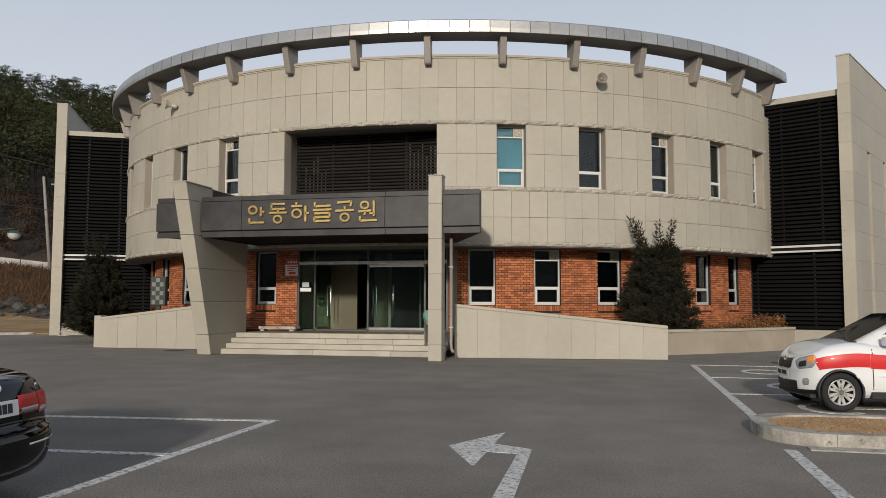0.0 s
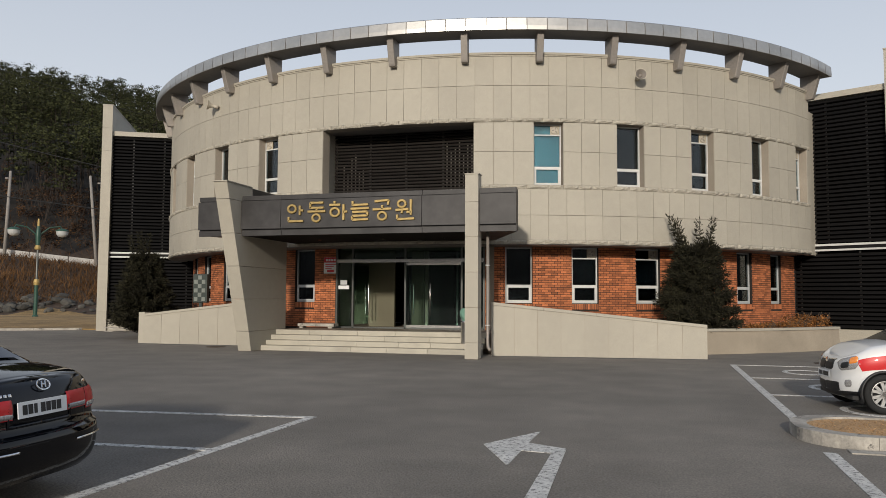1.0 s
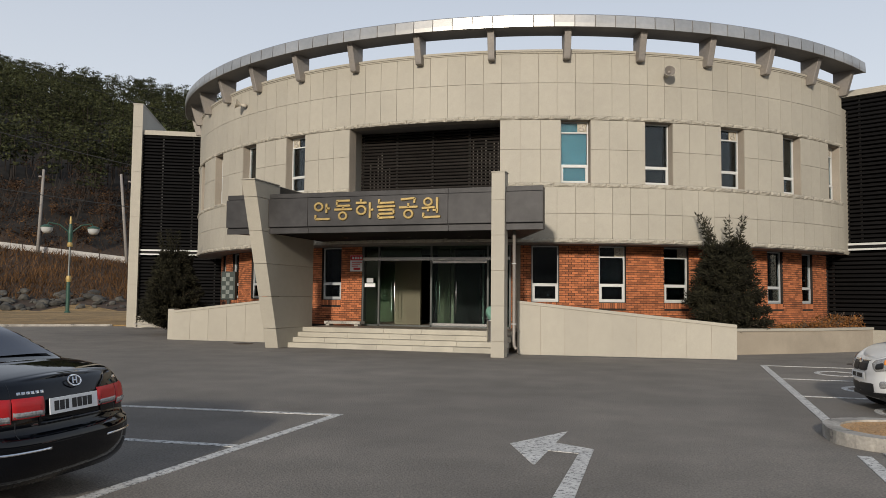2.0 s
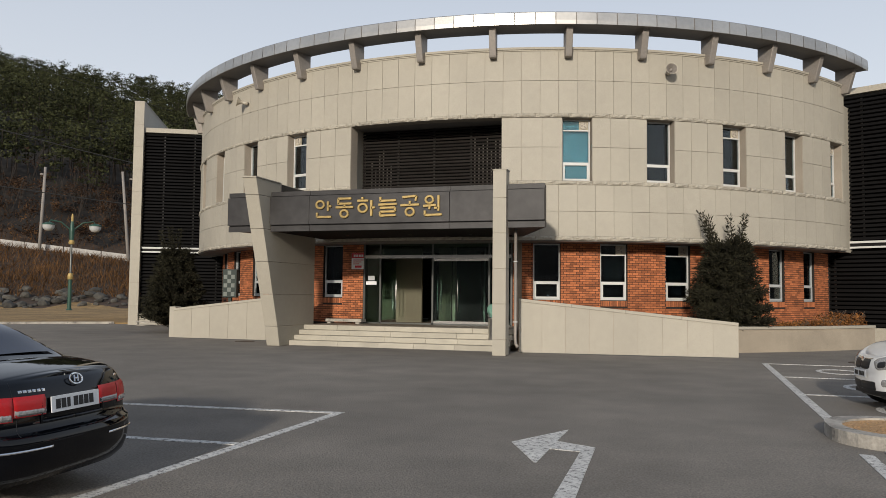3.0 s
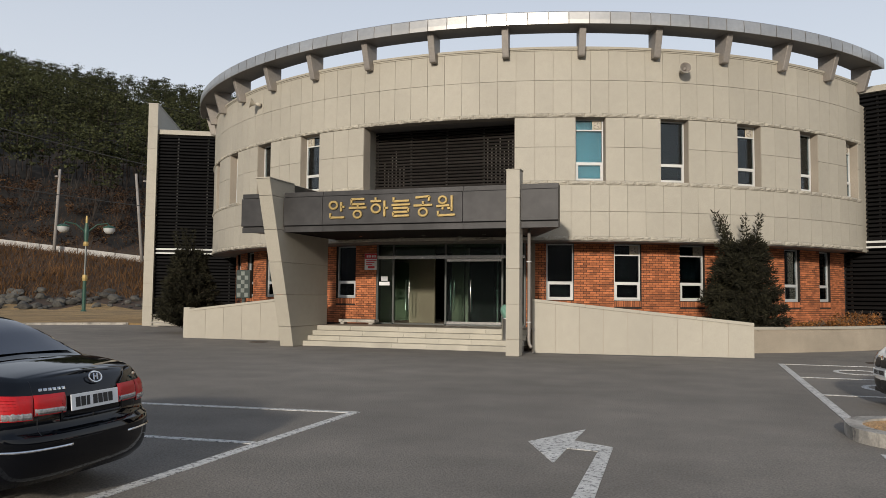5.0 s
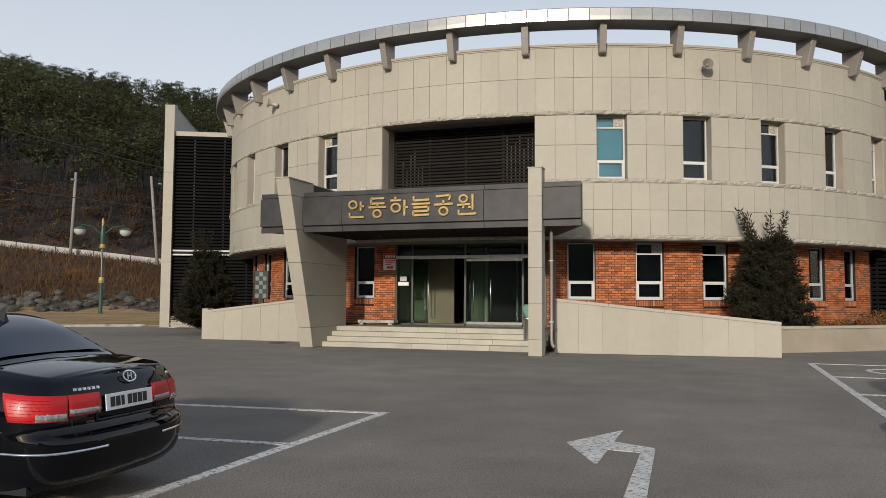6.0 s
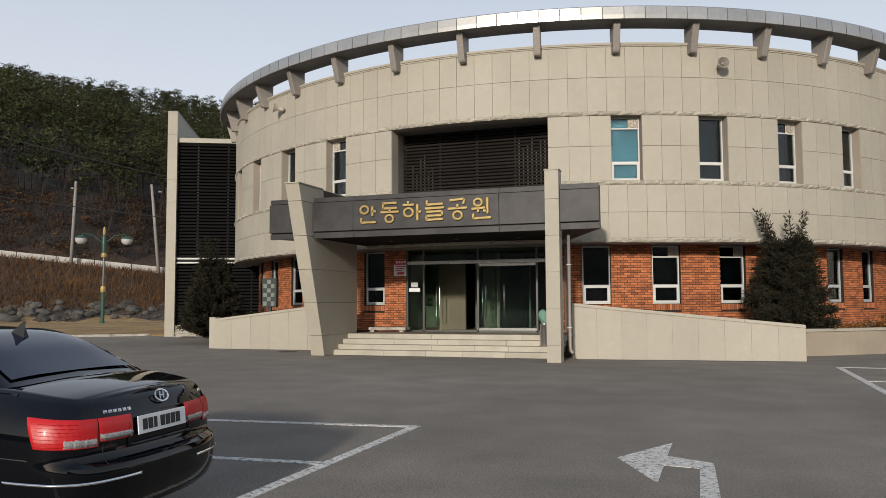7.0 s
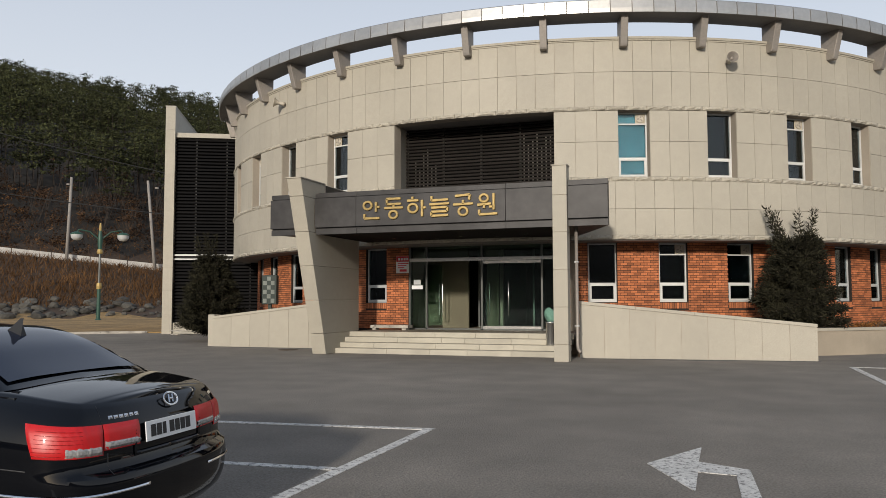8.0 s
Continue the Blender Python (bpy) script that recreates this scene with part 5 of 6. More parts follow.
for a, b in (((-74.7, 49.2, 20.6), (-49.3, 79.2, 13.9)), ((-81.3, 53.8, 14.7), (-51.4, 82.6, 10.8)), ((-116.2, 80.8, 43.5), (-96.0, 126.8, 37.0))):
    A, B = Vector(a), Vector(b)
    pts = [A.lerp(B, i / 16) - Vector((0, 0, 0.5 * (1 - (i / 8 - 1) ** 2))) for i in range(17)]
    wob = part("overhead_cable", tube(pts, 0.05, 5), M_WIRE)
    tagged(wob, "thin black overhead cable across the hillside", "cable")

# checkered marker on a post, and the hose by the wing
cm = empty("checkered_marker", pose(-16.36, 25.3, 0.55), "grey box on a post with a checkered face", "marker")
part("case", boxed(-0.30, 0.30, 0, 0.18, 0.92, 1.98, bevel=0.02), M_CASE, cm)
part("post", boxed(-0.06, 0.06, 0.05, 0.13, -0.6, 0.92), M_CASE, cm)
for i in range(3):
    for j in range(6):
        if (i + j) % 2 == 0:
            part("white_square", boxed(-0.24 + 0.16 * i, -0.09 + 0.16 * i, -0.006, 0.0, 0.98 + 0.16 * j, 1.13 + 0.16 * j), M_FADED, cm)
ho = empty("coiled_hose", pose(-24.6, 31.5, 0), "loose pale hose lying by the wing's plinth", "hose")
pts = [(0.9 * math.cos(t * 0.9) * (1 - 0.05 * t) - 0.2 * t * 0.2, 0.25 * math.sin(t * 0.9), 0.04 + 0.18 * max(0, math.sin(t * 0.45))) for t in (0.4 * k for k in range(34))]
part("hose", tube(pts, 0.025, 6), M_CONC, ho, smooth=True)
for xy, rr in (((-14.4, 23.3), 0.33), ((4.4, 22.6), 0.4)):
    mh = lathe([(0.001, 0.006), (rr, 0.006), (rr, -0.01)], 24)
    bmesh.ops.transform(mh, matrix=Matrix.Translation((*xy, 0)), verts=mh.verts)
    tagged(part("manhole_cover", mh, M_SLOPE), "rusty round manhole cover set in asphalt", "manhole cover", "", "structure")


# ---- cars ----
def spline(pts, n):
    """n points evenly along a smooth line through pts."""
    P4 = [Vector(p) for p in pts]
    P4 = [P4[0] * 2 - P4[1]] + P4 + [P4[-1] * 2 - P4[-2]]
    fine = []
    for i in range(1, len(P4) - 2):
        a, b, c, d = P4[i - 1:i + 3]
        for k in range(12):
            t = k / 12
            fine.append(0.5 * (2 * b + (c - a) * t + (2 * a - 5 * b + 4 * c - d) * t * t + (3 * b - a - 3 * c + d) * t ** 3))
    fine.append(P4[-2])
    acc = [0.0]
    for u, v in zip(fine, fine[1:]):
        acc.append(acc[-1] + (v - u).length)
    out = []
    for k in range(n):
        s = acc[-1] * k / (n - 1)
        i = min(max(j for j in range(len(acc)) if acc[j] <= s + 1e-9), len(fine) - 2)
        f = (s - acc[i]) / max(acc[i + 1] - acc[i], 1e-9)
        out.append(fine[i].lerp(fine[i + 1], f))
    return out


def ease(xs, ys, x):
    """A smooth curve through the points xs, ys with no overshoot."""
    k = int(np.clip(np.searchsorted(xs, x) - 1, 0, len(xs) - 2))

    def slope(i):
        if i == 0 or i == len(xs) - 1:
            j = min(i, len(xs) - 2)
            return (ys[j + 1] - ys[j]) / (xs[j + 1] - xs[j])
        a, b = (ys[i] - ys[i - 1]) / (xs[i] - xs[i - 1]), (ys[i + 1] - ys[i]) / (xs[i + 1] - xs[i])
        return 0.0 if a * b <= 0 else 2 * a * b / (a + b)
    h = xs[k + 1] - xs[k]
    t = min(max((x - xs[k]) / h, 0.0), 1.0)
    return ys[k] * (2 * t ** 3 - 3 * t * t + 1) + h * slope(k) * (t ** 3 - 2 * t * t + t) + ys[k + 1] * (3 * t * t - 2 * t ** 3) + h * slope(k + 1) * (t ** 3 - t * t)


class Shell:
    """A car body from a plan outline (x forward from the tail, half width), a top line, and a section for the flanks and one for the tail."""
    FINE = 4

    def __init__(self, outline, top, section, bottom, tail=None):
        self.plan = spline([(x, w, 0) for x, w in outline], 71 * self.FINE + 1)
        self.top, self.bottom = tuple(zip(*top)), bottom
        self.side, self.tail = tuple(zip(*section)), tuple(zip(*(tail or section)))

    def ztop(self, x):
        return ease(*self.top, x)

    def at(self, i, v, out=0.0):
        """The point at plan index i (may be fractional, 0 to 71) and height share v, pushed out by out metres."""
        i = min(max(i * self.FINE, 0.0), len(self.plan) - 1)
        j = min(int(i), len(self.plan) - 2)
        p = self.plan[j].lerp(self.plan[j + 1], i - j)
        q = self.plan[max(j - 3, 0)], self.plan[min(j + 4, len(self.plan) - 1)]
        t = (q[1] - q[0]).normalized()
        nrm = Vector((-t.y, t.x, 0))
        if i < 0.01:
            nrm = Vector((-1, 0, 0))
        if i > len(self.plan) - 1.01:
            nrm = Vector((1, 0, 0))
        f = max(0.0, -nrm.x) ** 1.5
        inset = ease(*self.side, v) * (1 - f) + ease(*self.tail, v) * f - out
        q = p - nrm * inset
        return Vector((q.x, max(q.y, 0.0), self.bottom + (self.ztop(p.x) - self.bottom) * v))

    def index_at(self, x):
        """The plan index at which the flank passes x."""
        return min(range(len(self.plan)), key=lambda k: abs(self.plan[k].x - x)) / self.FINE

    def tail_index(self, y, v):
        """The plan index at which the tail passes y at the height share v."""
        return min((k / 8 for k in range(0, 160)), key=lambda i: abs(self.at(i, v).y - y))

    def mesh(self, wheels=(), arch=0.34, crown=0.035):
        vs = sorted(set([k / 30 for k in range(31)] + [0.015, 0.97, 0.985, 0.993]))
        bm = bmesh.new()
        rows = []
        for i in range(len(self.plan)):
            left = [self.at(i / self.FINE, v) for v in vs]
            tl = left[-1]
            deck = [Vector((tl.x, tl.y * f, tl.z + crown * (1 - f * f))) for f in (0.96, 0.88, 0.75, 0.6, 0.4, 0.2)]
            half = left + deck
            mid = Vector((tl.x, 0, tl.z + crown))
            ring = half + [mid] + [Vector((p.x, -p.y, p.z)) for p in reversed(half)]
            rows.append([bm.verts.new(p) for p in ring])
        for u, v in zip(rows, rows[1:]):
            for k in range(len(u) - 1):
                c = (u[k].co + u[k + 1].co + v[k].co + v[k + 1].co) / 4
                if abs(c.y) > 0.5 and any((c.x - wx) ** 2 + (c.z - wz) ** 2 < arch ** 2 for wx, wz in wheels):
                    continue
                bm.faces.new((u[k], u[k + 1], v[k + 1], v[k]))
        bmesh.ops.remove_doubles(bm, verts=bm.verts, dist=0.0008)
        return bm

    def patch(self, i0, i1, v0, v1, out=0.008, side=1, n=14, m=6, shear=0.0, round_=0.0):
        """A piece of skin laid on the body, with a rim: a lamp, a stripe or a bumper pad."""
        bm = bmesh.new()
        grid = []
        for a in range(n + 1):
            f = a / n
            col = []
            for b in range(m + 1):
                g = b / m
                edge = 4 * f * (1 - f)
                va = v0 + (v1 - v0) * (0.5 + (g - 0.5) * (1 - round_ * (1 - min(1, edge * 2))))
                rim = a in (0, n) or b in (0, m)
                p = self.at(i0 + (i1 - i0) * f + shear * (g - 0.5) * f, va, out * (0.4 if rim else 1))
                col.append(bm.verts.new((p.x, p.y * side, p.z)))
            grid.append(col)
        for u, w in zip(grid, grid[1:]):
            for b in range(m):
                bm.faces.new((u[b], u[b + 1], w[b + 1], w[b]))
        return bm


def dense(stations, n):
    """n cabin stations along smooth curves through those given."""
    cols = tuple(zip(*stations))
    return [tuple([float(x)] + [ease(cols[0], c, x) for c in cols[1:]]) for x in np.linspace(cols[0][0], cols[0][-1], n)]


def greenhouse(stations):
    """The cabin: rows of x, base half width, base z, roof half width, roof z."""
    bm = bmesh.new()
    rows = []
    for x, wb, zb, wt, zt in stations:
        ctrl = [(wb, zb, 0), (wb * 0.62 + wt * 0.38 + 0.012, zb * 0.62 + zt * 0.38, 0), (wt + 0.035, zt - 0.055, 0), (wt - 0.03, zt - 0.005, 0), (wt * 0.6, zt + 0.02, 0), (0, zt + 0.032, 0)]
        half = [(p.x, p.y) for p in spline(ctrl, 16)]
        ring = half + [(-y, z) for y, z in reversed(half[:-1])]
        rows.append([bm.verts.new((x, y, z)) for y, z in ring])
    for u, v in zip(rows, rows[1:]):
        for k in range(len(u) - 1):
            bm.faces.new((u[k], u[k + 1], v[k + 1], v[k]))
    bm.faces.new(rows[0]), bm.faces.new(rows[-1][::-1])
    return bm


def wheel(parent, x, y, z, r, outward, spokes=6):
    w = part("wheel", bmesh.new(), M_BLACKPL, parent)
    w.matrix_local = pose(x, y, z, 90 if outward < 0 else -90)
    prof = [(r * 0.66, -0.09), (r * 0.97, -0.095), (r, -0.06), (r, 0.06), (r * 0.97, 0.09), (r * 0.70, 0.095), (r * 0.66, 0.07)]
    part("tyre", lathe(prof, 32), M_RUBBER, w, smooth=True)
    part("rim", lathe([(r * 0.67, -0.09), (r * 0.67, 0.075), (r * 0.64, 0.085), (r * 0.61, 0.05), (r * 0.6, -0.02), (0.001, -0.02)], 32), M_BLACKPL, w, smooth=True)
    for k in range(spokes):
        bm = bmesh.new()
        for s in (-1, 1):
            box(bm, 0.04, r * 0.63, -0.022, 0.022, 0.03, 0.065, m=pose(0, 0, 0, 0, 0, s * 13) @ pose(0, s * 0.012, 0))
        bmesh.ops.transform(bm, matrix=pose(0, 0, 0, 0, 0, 360 * k / spokes), verts=bm.verts)
        part("spoke", bm, M_RIM, w)
    part("hub_cap", lathe([(0.001, 0.075), (0.04, 0.075), (0.05, 0.05)], 16), M_STEEL, w)
    part("rim_edge", lathe([(r * 0.60, 0.06), (r * 0.63, 0.085), (r * 0.67, 0.08)], 32), M_RIM, w, smooth=True)
    return w


def arch_lip(parent, x, z, y, r, side, material):
    pts = [(x + r * math.cos(a), y * side, z + r * math.sin(a)) for a in (math.pi * (k / 20 * 1.24 - 0.12) for k in range(21))]
    part("wheel_arch", tube(pts, 0.022, 6), material, parent, smooth=True)
    bm = bmesh.new()
    cen = [bm.verts.new((x + r * 1.02 * math.cos(a), y0, z + r * 1.02 * math.sin(a))) for y0 in (y * side, (y - 0.3) * side) for a in (math.pi * (k / 20 * 1.3 - 0.15) for k in range(21))]
    for k in range(20):
        bm.faces.new((cen[k], cen[k + 1], cen[22 + k], cen[21 + k]))
    bm.faces.new(cen[21:])
    part("wheel_well", bm, M_BLACKPL, parent)


def plate_bars(parent, m, w, h):
    pl_ = part("number_plate", boxed(-0.008, 0, -w / 2, w / 2, -h / 2, h / 2, bevel=0.003), M_PLATE, parent, "white number plate")
    pl_.matrix_local = m
    f = [(-0.40, 0.10), (-0.28, 0.10), (-0.17, 0.07), (-0.01, 0.10), (0.11, 0.10), (0.23, 0.10), (0.35, 0.10)]
    for c, ww in f:
        part("plate_bar", boxed(-0.0105, -0.008, (-c - ww / 2) * w * 0.92, (-c + ww / 2) * w * 0.92, -h * 0.30, h * 0.30), M_BLACKPL, pl_)
    return pl_


def sedan():
    C = empty("black_sedan", pose(-4.60, 5.11, 0, 0, 0, 183.5), "glossy black saloon car parked tail out in a bay", "car")
    sh = Shell([(0, 0), (0.008, 0.3), (0.035, 0.52), (0.095, 0.70), (0.20, 0.81), (0.38, 0.875), (0.75, 0.905), (1.6, 0.915), (2.6, 0.915), (3.7, 0.90), (4.25, 0.85), (4.55, 0.72), (4.72, 0.45), (4.8, 0)],
               [(0, 0.985), (0.2, 1.002), (0.9, 1.07), (1.5, 1.03), (3.2, 0.99), (3.7, 0.97), (4.4, 0.82), (4.8, 0.66)],
               [(0, 0.11), (0.1, 0.05), (0.28, 0.015), (0.47, 0.0), (0.66, 0.006), (0.78, 0.025), (0.90, 0.075), (0.96, 0.115), (1.0, 0.17)], 0.22,
               [(0, 0.12), (0.1, 0.04), (0.25, 0.004), (0.40, 0.0), (0.455, 0.008), (0.485, 0.035), (0.505, 0.075), (0.56, 0.09), (0.78, 0.10), (0.90, 0.135), (0.97, 0.172), (1.0, 0.20)])
    WH = [(1.02, 0.32), (3.74, 0.32)]
    body = part("body", sh.mesh(WH, 0.345, 0.03), M_BLACKCAR, C, smooth=True)
    body.data.set_sharp_from_angle(angle=radians(30))
    gh = [(0.62, 0.77, 1.04, 0.74, 1.03), (0.78, 0.775, 1.05, 0.73, 1.075), (0.98, 0.79, 1.035, 0.70, 1.17), (1.2, 0.795, 1.03, 0.655, 1.285), (1.5, 0.80, 1.02, 0.61, 1.38), (1.8, 0.80, 1.0, 0.585, 1.417), (2.15, 0.80, 0.99, 0.565, 1.435), (2.5, 0.80, 0.98, 0.57, 1.425), (2.9, 0.80, 0.98, 0.57, 1.36), (3.25, 0.79, 0.98, 0.6, 1.22), (3.7, 0.76, 0.97, 0.66, 0.99)]
    fine = dense(gh, 46)
    part("cabin", greenhouse(fine), M_BLACKCAR, C, smooth=True)

    def skin(f0, f1, x0, x1, n=12, off=0.006):
        """Glass laid over the cabin between two stations."""
        bm = bmesh.new()
        grid = []
        for x, wb, zb, wt, zt in fine:
            if x0 <= x <= x1:
                grid.append([bm.verts.new((x - off * 0.6, wt * f, zt + 0.0215 + 0.0125 * (1 - f * f) + off - 0.014 * max(0, abs(f) - 0.62) / 0.3)) for f in np.linspace(f0, f1, n) * np.interp(x, (0.8, 1.15), (0.99, 0.95))])
        for u, v in zip(grid, grid[1:]):
            for k in range(n - 1):
                bm.faces.new((u[k], u[k + 1], v[k + 1], v[k]))
        return bm
    part("rear_window", skin(-0.86, 0.86, 0.76, 1.62), M_CARGL, C, "large dark rear window", True)
    part("windscreen", skin(-0.9, 0.9, 2.6, 3.65), M_CARGL, C, smooth=True)
    vz = lambda z: (z - 0.22) / 0.80
    for s in (-1, 1):
        bm = bmesh.new()
        rows = [g for g in fine if 1.15 <= g[0] <= 3.2]
        a = [bm.verts.new((x, (wb * 0.93 + wt * 0.07 + 0.016) * s, zb + 0.03)) for x, wb, zb, wt, zt in rows]
        b = [bm.verts.new((x, (wt + 0.05) * s, zt - 0.07)) for x, wb, zb, wt, zt in rows]
        for k in range(len(a) - 1):
            bm.faces.new((a[k], a[k + 1], b[k + 1], b[k]))
        part("side_window", bm, M_CARGL, C)
        for wx, wz in WH:
            arch_lip(C, wx, wz, 0.885, 0.352, s, M_BLACKCAR)
            wheel(C, wx, 0.80 * s, wz, 0.32, s)
        # tail lamp: a wide outer piece round the corner and a piece in the boot lid, red over clear
        i_in, i_split, i_out = sh.tail_index(0.305, 0.78), sh.tail_index(0.585, 0.78), sh.index_at(0.43)
        lamp = part("tail_lamp", sh.patch(i_split + 0.05, i_out, vz(0.715), vz(0.90), 0.014, s, 34, 8, 0.9), M_RED, C, "red ribbed tail lamp", True)
        inner = part("tail_lamp", sh.patch(i_in, i_split - 0.05, vz(0.742), vz(0.90), 0.014, s, 14, 8), M_RED, C, "red tail lamp in the boot lid", True)
        i_mid = i_split + 0.56 * (i_out - i_split)
        part("clear_lens", sh.patch(i_split + 0.12, i_mid, vz(0.722), vz(0.778), 0.022, s, 16, 3), M_CLEAR, lamp, "clear reversing lens")
        part("clear_lens", sh.patch(i_in + 0.06, i_split - 0.12, vz(0.750), vz(0.80), 0.022, s, 10, 3), M_CLEAR, inner, "clear reversing lens")
        for k in range(7):
            z = 0.728 + 0.023 * k
            i0 = i_mid + 0.1 if z < 0.785 else i_split + 0.3 * (i_out - i_split)
            part("lens_rib", sh.patch(i0, i_out - 0.35, vz(z), vz(z + 0.006), 0.0195, s, 16, 2), M_REDRIB, lamp)
        for k in range(9):
            a0 = i_split + 0.2 + (i_mid - i_split - 0.3) * k / 9
            part("lens_rib", sh.patch(a0, a0 + 0.07, vz(0.728), vz(0.772), 0.0236, s, 2, 2), M_CHROME, lamp)
            a0 = i_in + 0.1 + (i_split - i_in - 0.25) * k / 9
            part("lens_rib", sh.patch(a0, a0 + 0.05, vz(0.755), vz(0.795), 0.0236, s, 2, 2), M_CHROME, inner)
        part("bumper_strip", sh.patch(sh.tail_index(0.32, 0.35), 15, vz(0.488), vz(0.506), 0.014, s, 40, 3), M_CHROME, C, "thin chrome bumper strip", True)
        part("shut_line", sh.patch(i_out, sh.index_at(0.72), vz(0.636), vz(0.643), 0.002, s, 12, 2), M_BLACKPL, C)
        part("shut_line", sh.patch(i_split - 0.05, i_split + 0.03, vz(0.885), 0.985, 0.002, s, 2, 12), M_BLACKPL, C)
        part("shut_line", sh.patch(i_split - 0.45, i_split - 0.36, vz(0.60), vz(0.725), 0.002, s, 2, 8), M_BLACKPL, C)
        part("door_mirror", boxed(2.95, 3.1, 0.86 * s, 1.04 * s, 0.98, 1.12, bevel=0.03) if s > 0 else boxed(2.95, 3.1, -1.04, -0.86, 0.98, 1.12, bevel=0.03), M_BLACKCAR, C)
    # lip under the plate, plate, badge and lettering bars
    i_pl = sh.tail_index(0.34, 0.78)
    for s in (-1, 1):
        part("boot_lip", sh.patch(0, i_pl, vz(0.672), vz(0.70), 0.022, s, 14, 5), M_BLACKCAR, C, "boot lid lip under the plate", True)
        part("lip_end", sh.patch(i_pl - 0.06, i_pl + 0.10, vz(0.672), vz(0.86), 0.014, s, 4, 8), M_BLACKCAR, C, smooth=True)
    plate_bars(C, pose(0.085, 0, 0.785, 0, 6, 0), 0.545, 0.125)
    bm = bmesh.new()
    bx = sh.at(0, vz(0.95)).x - 0.006
    lean = 0.45
    pts = [(bx + lean * 0.04 * math.sin(a), -0.055 + 0.072 * math.cos(a), 0.955 + 0.04 * math.sin(a)) for a in (2 * math.pi * k / 24 for k in range(25))]
    tube(pts, 0.007, 6, bm)
    for (ya, za), (yb, zb) in (((-0.028, 0.930), (-0.045, 0.980)), ((-0.068, 0.930), (-0.085, 0.980)), ((-0.036, 0.957), (-0.076, 0.952))):
        tube([(bx + lean * (za - 0.955), ya, za), (bx + lean * (zb - 0.955), yb, zb)], 0.0075, 6, bm)
    part("badge", bm, M_CHROME, C, "oval chrome badge")
    i_a, i_b = sh.tail_index(0.275, 0.9), sh.tail_index(0.525, 0.9)
    for k in range(6):
        a0 = i_a + (i_b - i_a) * k / 6
        part("model_bar", sh.patch(a0, a0 + (i_b - i_a) * 0.12, vz(0.925), vz(0.945), 0.006, 1, 3, 2), M_CHROME, C, "small chrome lettering bar")
    part("model_bar", sh.patch(sh.tail_index(0.60, 0.9), sh.tail_index(0.67, 0.9), vz(0.945), vz(0.965), 0.006, -1, 3, 2), M_CHROME, C, "small chrome lettering bar")
    bm = bmesh.new()
    base = [(1.30, 0.035), (1.30, -0.035), (1.54, -0.02), (1.54, 0.02)]
    v = [bm.verts.new((x, y, 1.34)) for x, y in base] + [bm.verts.new((1.305, 0.004, 1.49)), bm.verts.new((1.34, -0.004, 1.49))]
    for q in ((0, 1, 5, 4), (1, 2, 5), (2, 3, 4, 5), (3, 0, 4), (3, 2, 1, 0)):
        bm.faces.new([v[k] for k in q])
    part("roof_aerial", bm, M_BLACKPL, C, "shark-fin roof aerial")
    part("underbody", boxed(0.3, 4.5, -0.78, 0.78, 0.20, 0.26), M_BLACKPL, C)


sedan()


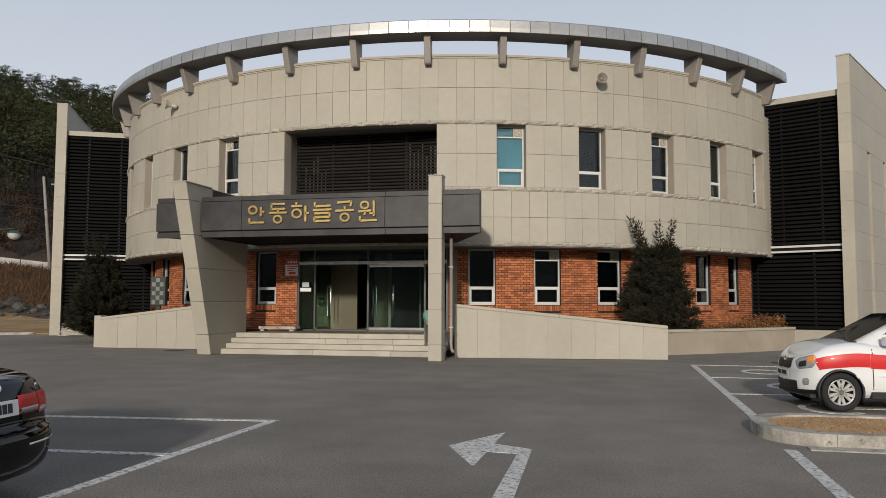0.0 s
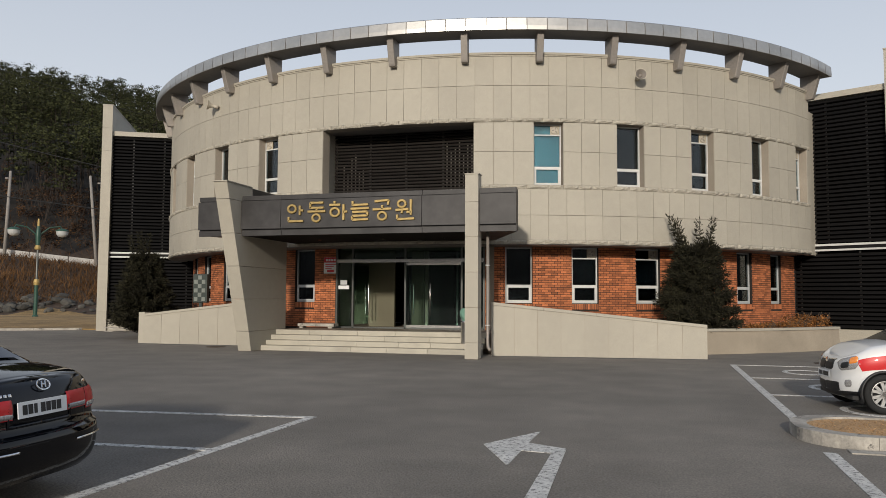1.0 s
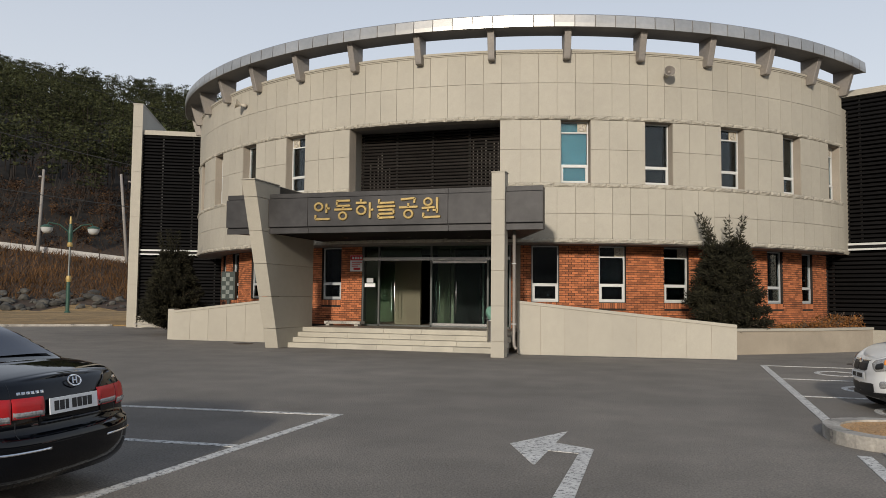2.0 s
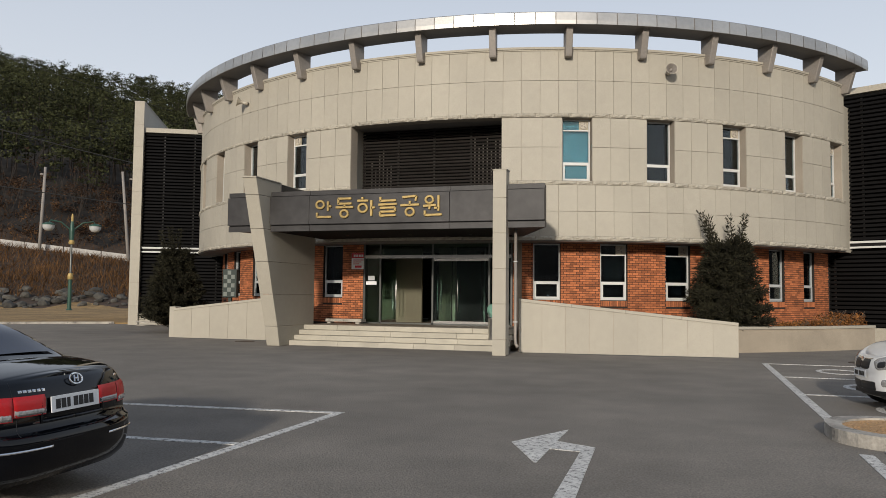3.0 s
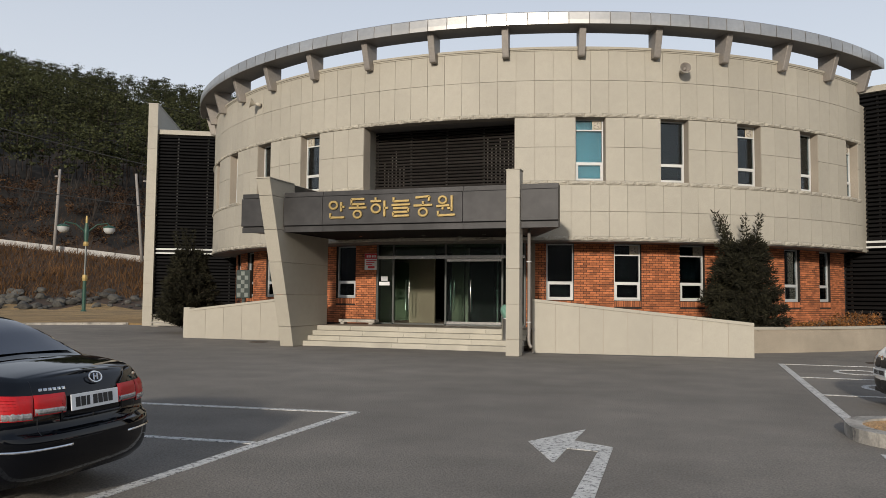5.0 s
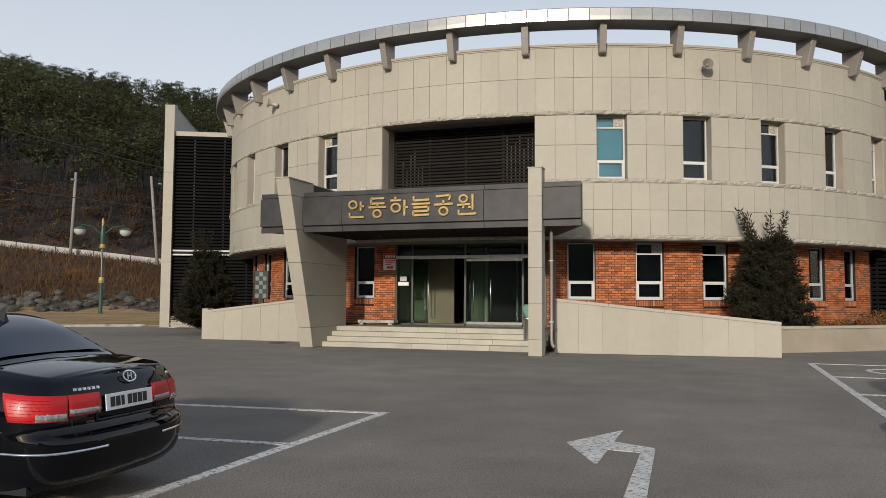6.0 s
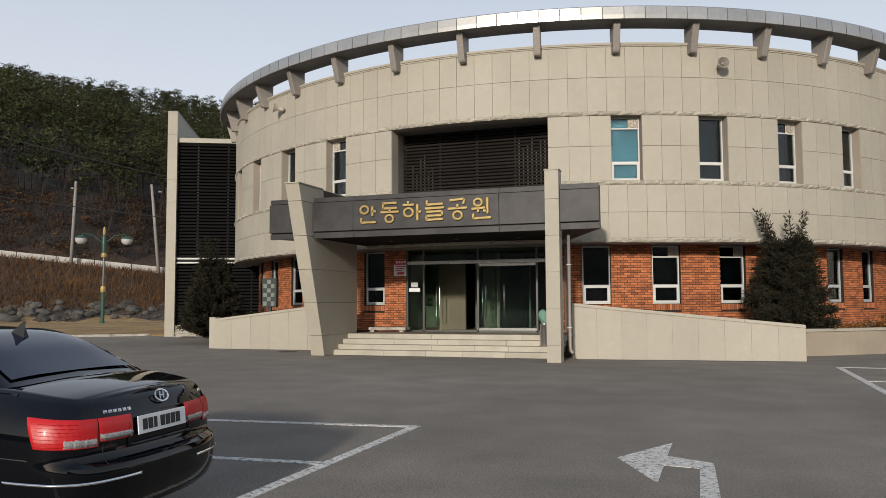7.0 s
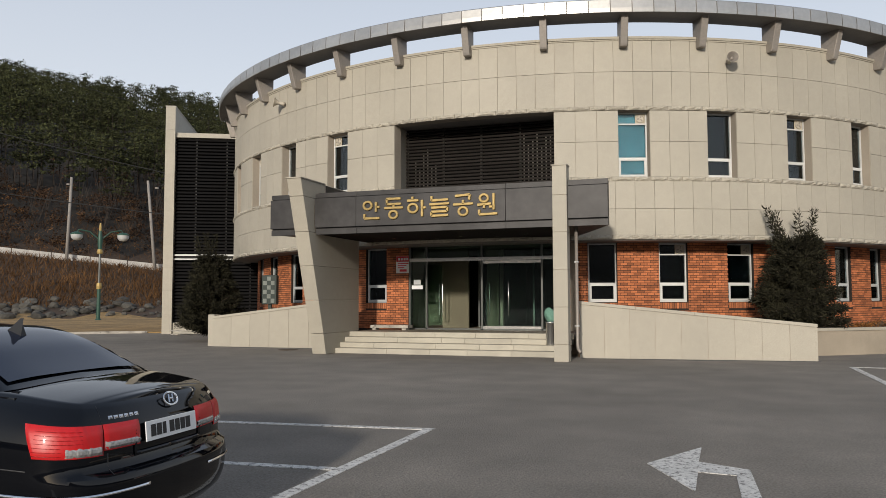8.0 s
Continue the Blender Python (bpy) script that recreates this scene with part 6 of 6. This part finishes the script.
def hatch():
    C = empty("white_hatchback", pose(5.975, 13.89, 0, 0, 0, 188), "small white hatchback with a broad red side stripe", "car")
    sh = Shell([(0, 0), (0.02, 0.4), (0.1, 0.68), (0.3, 0.76), (0.8, 0.795), (1.8, 0.80), (2.6, 0.795), (2.95, 0.775), (3.2, 0.69), (3.36, 0.49), (3.43, 0.25), (3.445, 0)],
               [(0, 0.95), (0.5, 1.0), (2.2, 0.99), (2.62, 1.02), (3.0, 0.975), (3.3, 0.87), (3.445, 0.79)],
               [(0, 0.11), (0.07, 0.05), (0.2, 0.01), (0.35, 0.0), (0.55, 0.01), (0.7, 0.0), (0.85, 0.02), (0.93, 0.05), (0.97, 0.09), (1.0, 0.15)], 0.20)
    WH = [(0.55, 0.29), (2.88, 0.29)]
    part("body", sh.mesh(WH, 0.325), M_WHITECAR, C, smooth=True)
    gh = [(0.08, 0.66, 0.95, 0.55, 1.0), (0.2, 0.68, 0.96, 0.54, 1.30), (0.45, 0.69, 0.97, 0.54, 1.45), (1.0, 0.70, 0.97, 0.55, 1.49), (1.5, 0.70, 0.97, 0.55, 1.48), (1.82, 0.70, 0.97, 0.55, 1.42), (2.22, 0.69, 0.97, 0.57, 1.21), (2.64, 0.66, 0.98, 0.60, 1.0)]
    part("cabin", greenhouse(gh), M_WHITECAR, C, smooth=True)
    bm = bmesh.new()
    grid = [[bm.verts.new((x + 0.006, wt * f, zt + 0.022 + 0.012 * (1 - f * f) + 0.006)) for f in np.linspace(-0.97, 0.97, 9)] for x, wb, zb, wt, zt in gh[5:8]]
    for u, v in zip(grid, grid[1:]):
        for k in range(8):
            bm.faces.new((u[k], u[k + 1], v[k + 1], v[k]))
    part("windscreen", bm, M_SCREEN, C, smooth=True)
    part("wiper", tube([(2.60, 0.35, 1.055), (2.48, 0.0, 1.125), (2.43, -0.3, 1.145)], 0.01, 5), M_BLACKPL, C)
    part("wiper_cowl", boxed(2.54, 2.66, -0.55, 0.55, 1.0, 1.045, bevel=0.01), M_BLACKPL, C)
    last = 71
    for s in (-1, 1):
        bm = bmesh.new()
        rows = gh[1:7]
        a = [bm.verts.new((x, (wb + 0.004) * s, zb + 0.035)) for x, wb, zb, wt, zt in rows]
        b = [bm.verts.new((x, (wt + 0.045) * s, max(zt - 0.08, zb + 0.06))) for x, wb, zb, wt, zt in rows]
        for k in range(len(a) - 1):
            bm.faces.new((a[k], a[k + 1], b[k + 1], b[k]))
        part("side_window", bm, M_CARGL, C, "dark side window")
        for wx, wz in WH:
            arch_lip(C, wx, wz, 0.772, 0.325, s, M_BLACKPL)
            wheel(C, wx, 0.70 * s, wz, 0.29, s)
        i0, i1 = sh.index_at(x=0.9), sh.index_at(x=2.42)
        i2, i3 = sh.index_at(x=2.40), sh.index_at(x=3.12)
        part("red_stripe", sh.patch(i0, i1 + 0.5, 0.55, 0.82, 0.004, s, 20, 4), M_REDCAR, C, "broad red stripe", True)
        part("red_stripe", sh.patch(i1 + 0.52, i3 + 1.5, 0.57, 0.82, 0.004, s, 14, 4, 1.2), M_REDCAR, C, "broad red stripe", True)
        lamp = part("headlamp", sh.patch(last - 11.6, last - 6.2, 0.64, 0.93, 0.012, s, 16, 8, 0.9, 0.5), M_CLEAR, C, "clear headlamp", True)
        part("reflector", sh.patch(last - 9.6, last - 7.2, 0.68, 0.84, 0.018, s, 10, 6, 0, 0.7), M_BLACKPL, lamp, "dark lamp reflector", True)
        part("indicator", sh.patch(last - 11.5, last - 9.4, 0.76, 0.91, 0.019, s, 10, 6, 0, 0.5), M_AMBER, lamp, "amber indicator", True)
        part("fog_lamp", sh.patch(last - 10.0, last - 8.2, 0.26, 0.42, 0.01, s, 8, 4, 0, 0.6), M_CLEAR, C, "round fog lamp")
        part("lower_bumper", sh.patch(last - 15.5, last, 0.02, 0.16, 0.008, s, 16, 4), M_BLACKPL, C, "dark lower bumper")
        part("grille", sh.patch(last - 4.4, last, 0.68, 0.93, 0.010, s, 8, 4, 0, 0.3), M_BLACKPL, C, "black radiator grille")
        part("air_intake", sh.patch(last - 6.5, last, 0.15, 0.38, 0.008, s, 8, 4, 0, 0.2), M_BLACKPL, C)
        part("grille_rim", sh.patch(last - 4.7, last, 0.925, 0.955, 0.013, s, 8, 2), M_CHROME, C)
        part("sill", boxed(0.9, 2.45, min(0.72 * s, 0.80 * s), max(0.72 * s, 0.80 * s), 0.19, 0.30, bevel=0.01), M_BLACKPL, C)
        part("door_mirror", boxed(2.12, 2.28, min(0.74 * s, 0.90 * s), max(0.74 * s, 0.90 * s), 0.98, 1.12, bevel=0.03), M_WHITECAR, C)
        k = sh.index_at(x=2.42)
        part("shut_line", sh.patch(k - 0.12, k + 0.12, 0.16, 0.97, 0.002, s, 2, 12), M_BLACKPL, C)
        part("side_moulding", sh.patch(i0 + 1, i1 - 0.5, 0.40, 0.45, 0.012, s, 16, 3), M_WHITECAR, C)
    plate_bars(C, pose(3.458, 0, 0.53, 0, 0, 180), 0.5, 0.11)
    bm = lathe([(0.001, 0.006), (0.05, 0.004), (0.055, 0.0)], 20)
    bmesh.ops.transform(bm, matrix=pose(3.415, 0, 0.735, 0, 80, 0), verts=bm.verts)
    part("badge", bm, M_CHROME, C, "oval chrome badge")
    part("underbody", boxed(0.2, 3.3, -0.68, 0.68, 0.19, 0.25), M_BLACKPL, C)


hatch()


# ---- bricks ----
def bricks():
    L, Hh = 0.215, 0.080
    dth = math.degrees(L / RB)
    rnd = random.Random(2)
    verts, faces = [], []
    singles = 0
    g = math.degrees(0.008 / RB)

    def brick(a0, a1, z0, z1, single):
        nonlocal singles
        r = RB + rnd.uniform(-0.003, 0.003)
        vv = [P(a, rr, z) for rr in (RB - 0.03, r) for a, z in ((a0 + g, z0 + 0.008), (a1 - g, z0 + 0.008), (a1 - g, z1 - 0.008), (a0 + g, z1 - 0.008))]
        ff = ((4, 5, 6, 7), (0, 1, 5, 4), (1, 2, 6, 5), (2, 3, 7, 6), (3, 0, 4, 7))
        if single and singles < 295:
            singles += 1
            me = bpy.data.meshes.new("brick")
            me.from_pydata([tuple(v) for v in vv], [], ff)
            me.materials.append(M_BRICK)
            ob = new("brick", me)
            ob.parent, ob.matrix_parent_inverse = drum, DI
        else:
            k = len(verts)
            verts.extend(tuple(v) for v in vv)
            faces.extend(tuple(k + i for i in f) for f in ff)
    rows = int((Z0 - 0.03 - 0.62) / Hh)
    for s0, s1 in ((-58.8, -9.77), (10.6, 64.2)):
        for j in range(rows):
            z0 = 0.62 + j * Hh
            z1 = z0 + Hh
            a = s0 - (dth / 2 if j % 2 else 0)
            blocked = [(w0, w1) for w0, w1 in GWIN if z1 > GZ0 - 0.20 and z0 < GZ1]
            while a < s1:
                b0, b1 = max(a, s0), min(a + dth, s1)
                a += dth
                for w0, w1 in blocked:
                    if b0 < w1 and b1 > w0:
                        if b0 < w0:
                            b1 = w0
                        elif b1 > w1:
                            b0 = w1
                        else:
                            b1 = b0
                if b1 - b0 > 0.12:
                    brick(b0, b1, z0, z1, -13.0 < b0 < -9.7 or 16.6 < b0 < 19.2)
    for w0, w1 in GWIN:                                # upright course under each sill
        n = int((w1 - w0) / (dth * 0.36))
        for k in range(n):
            brick(w0 + (w1 - w0) * k / n, w0 + (w1 - w0) * (k + 1) / n, GZ0 - 0.205, GZ0 - 0.005, False)
    quads("brickwork", verts, faces, M_BRICK, "stuff", parent=drum).matrix_parent_inverse = DI


bricks()
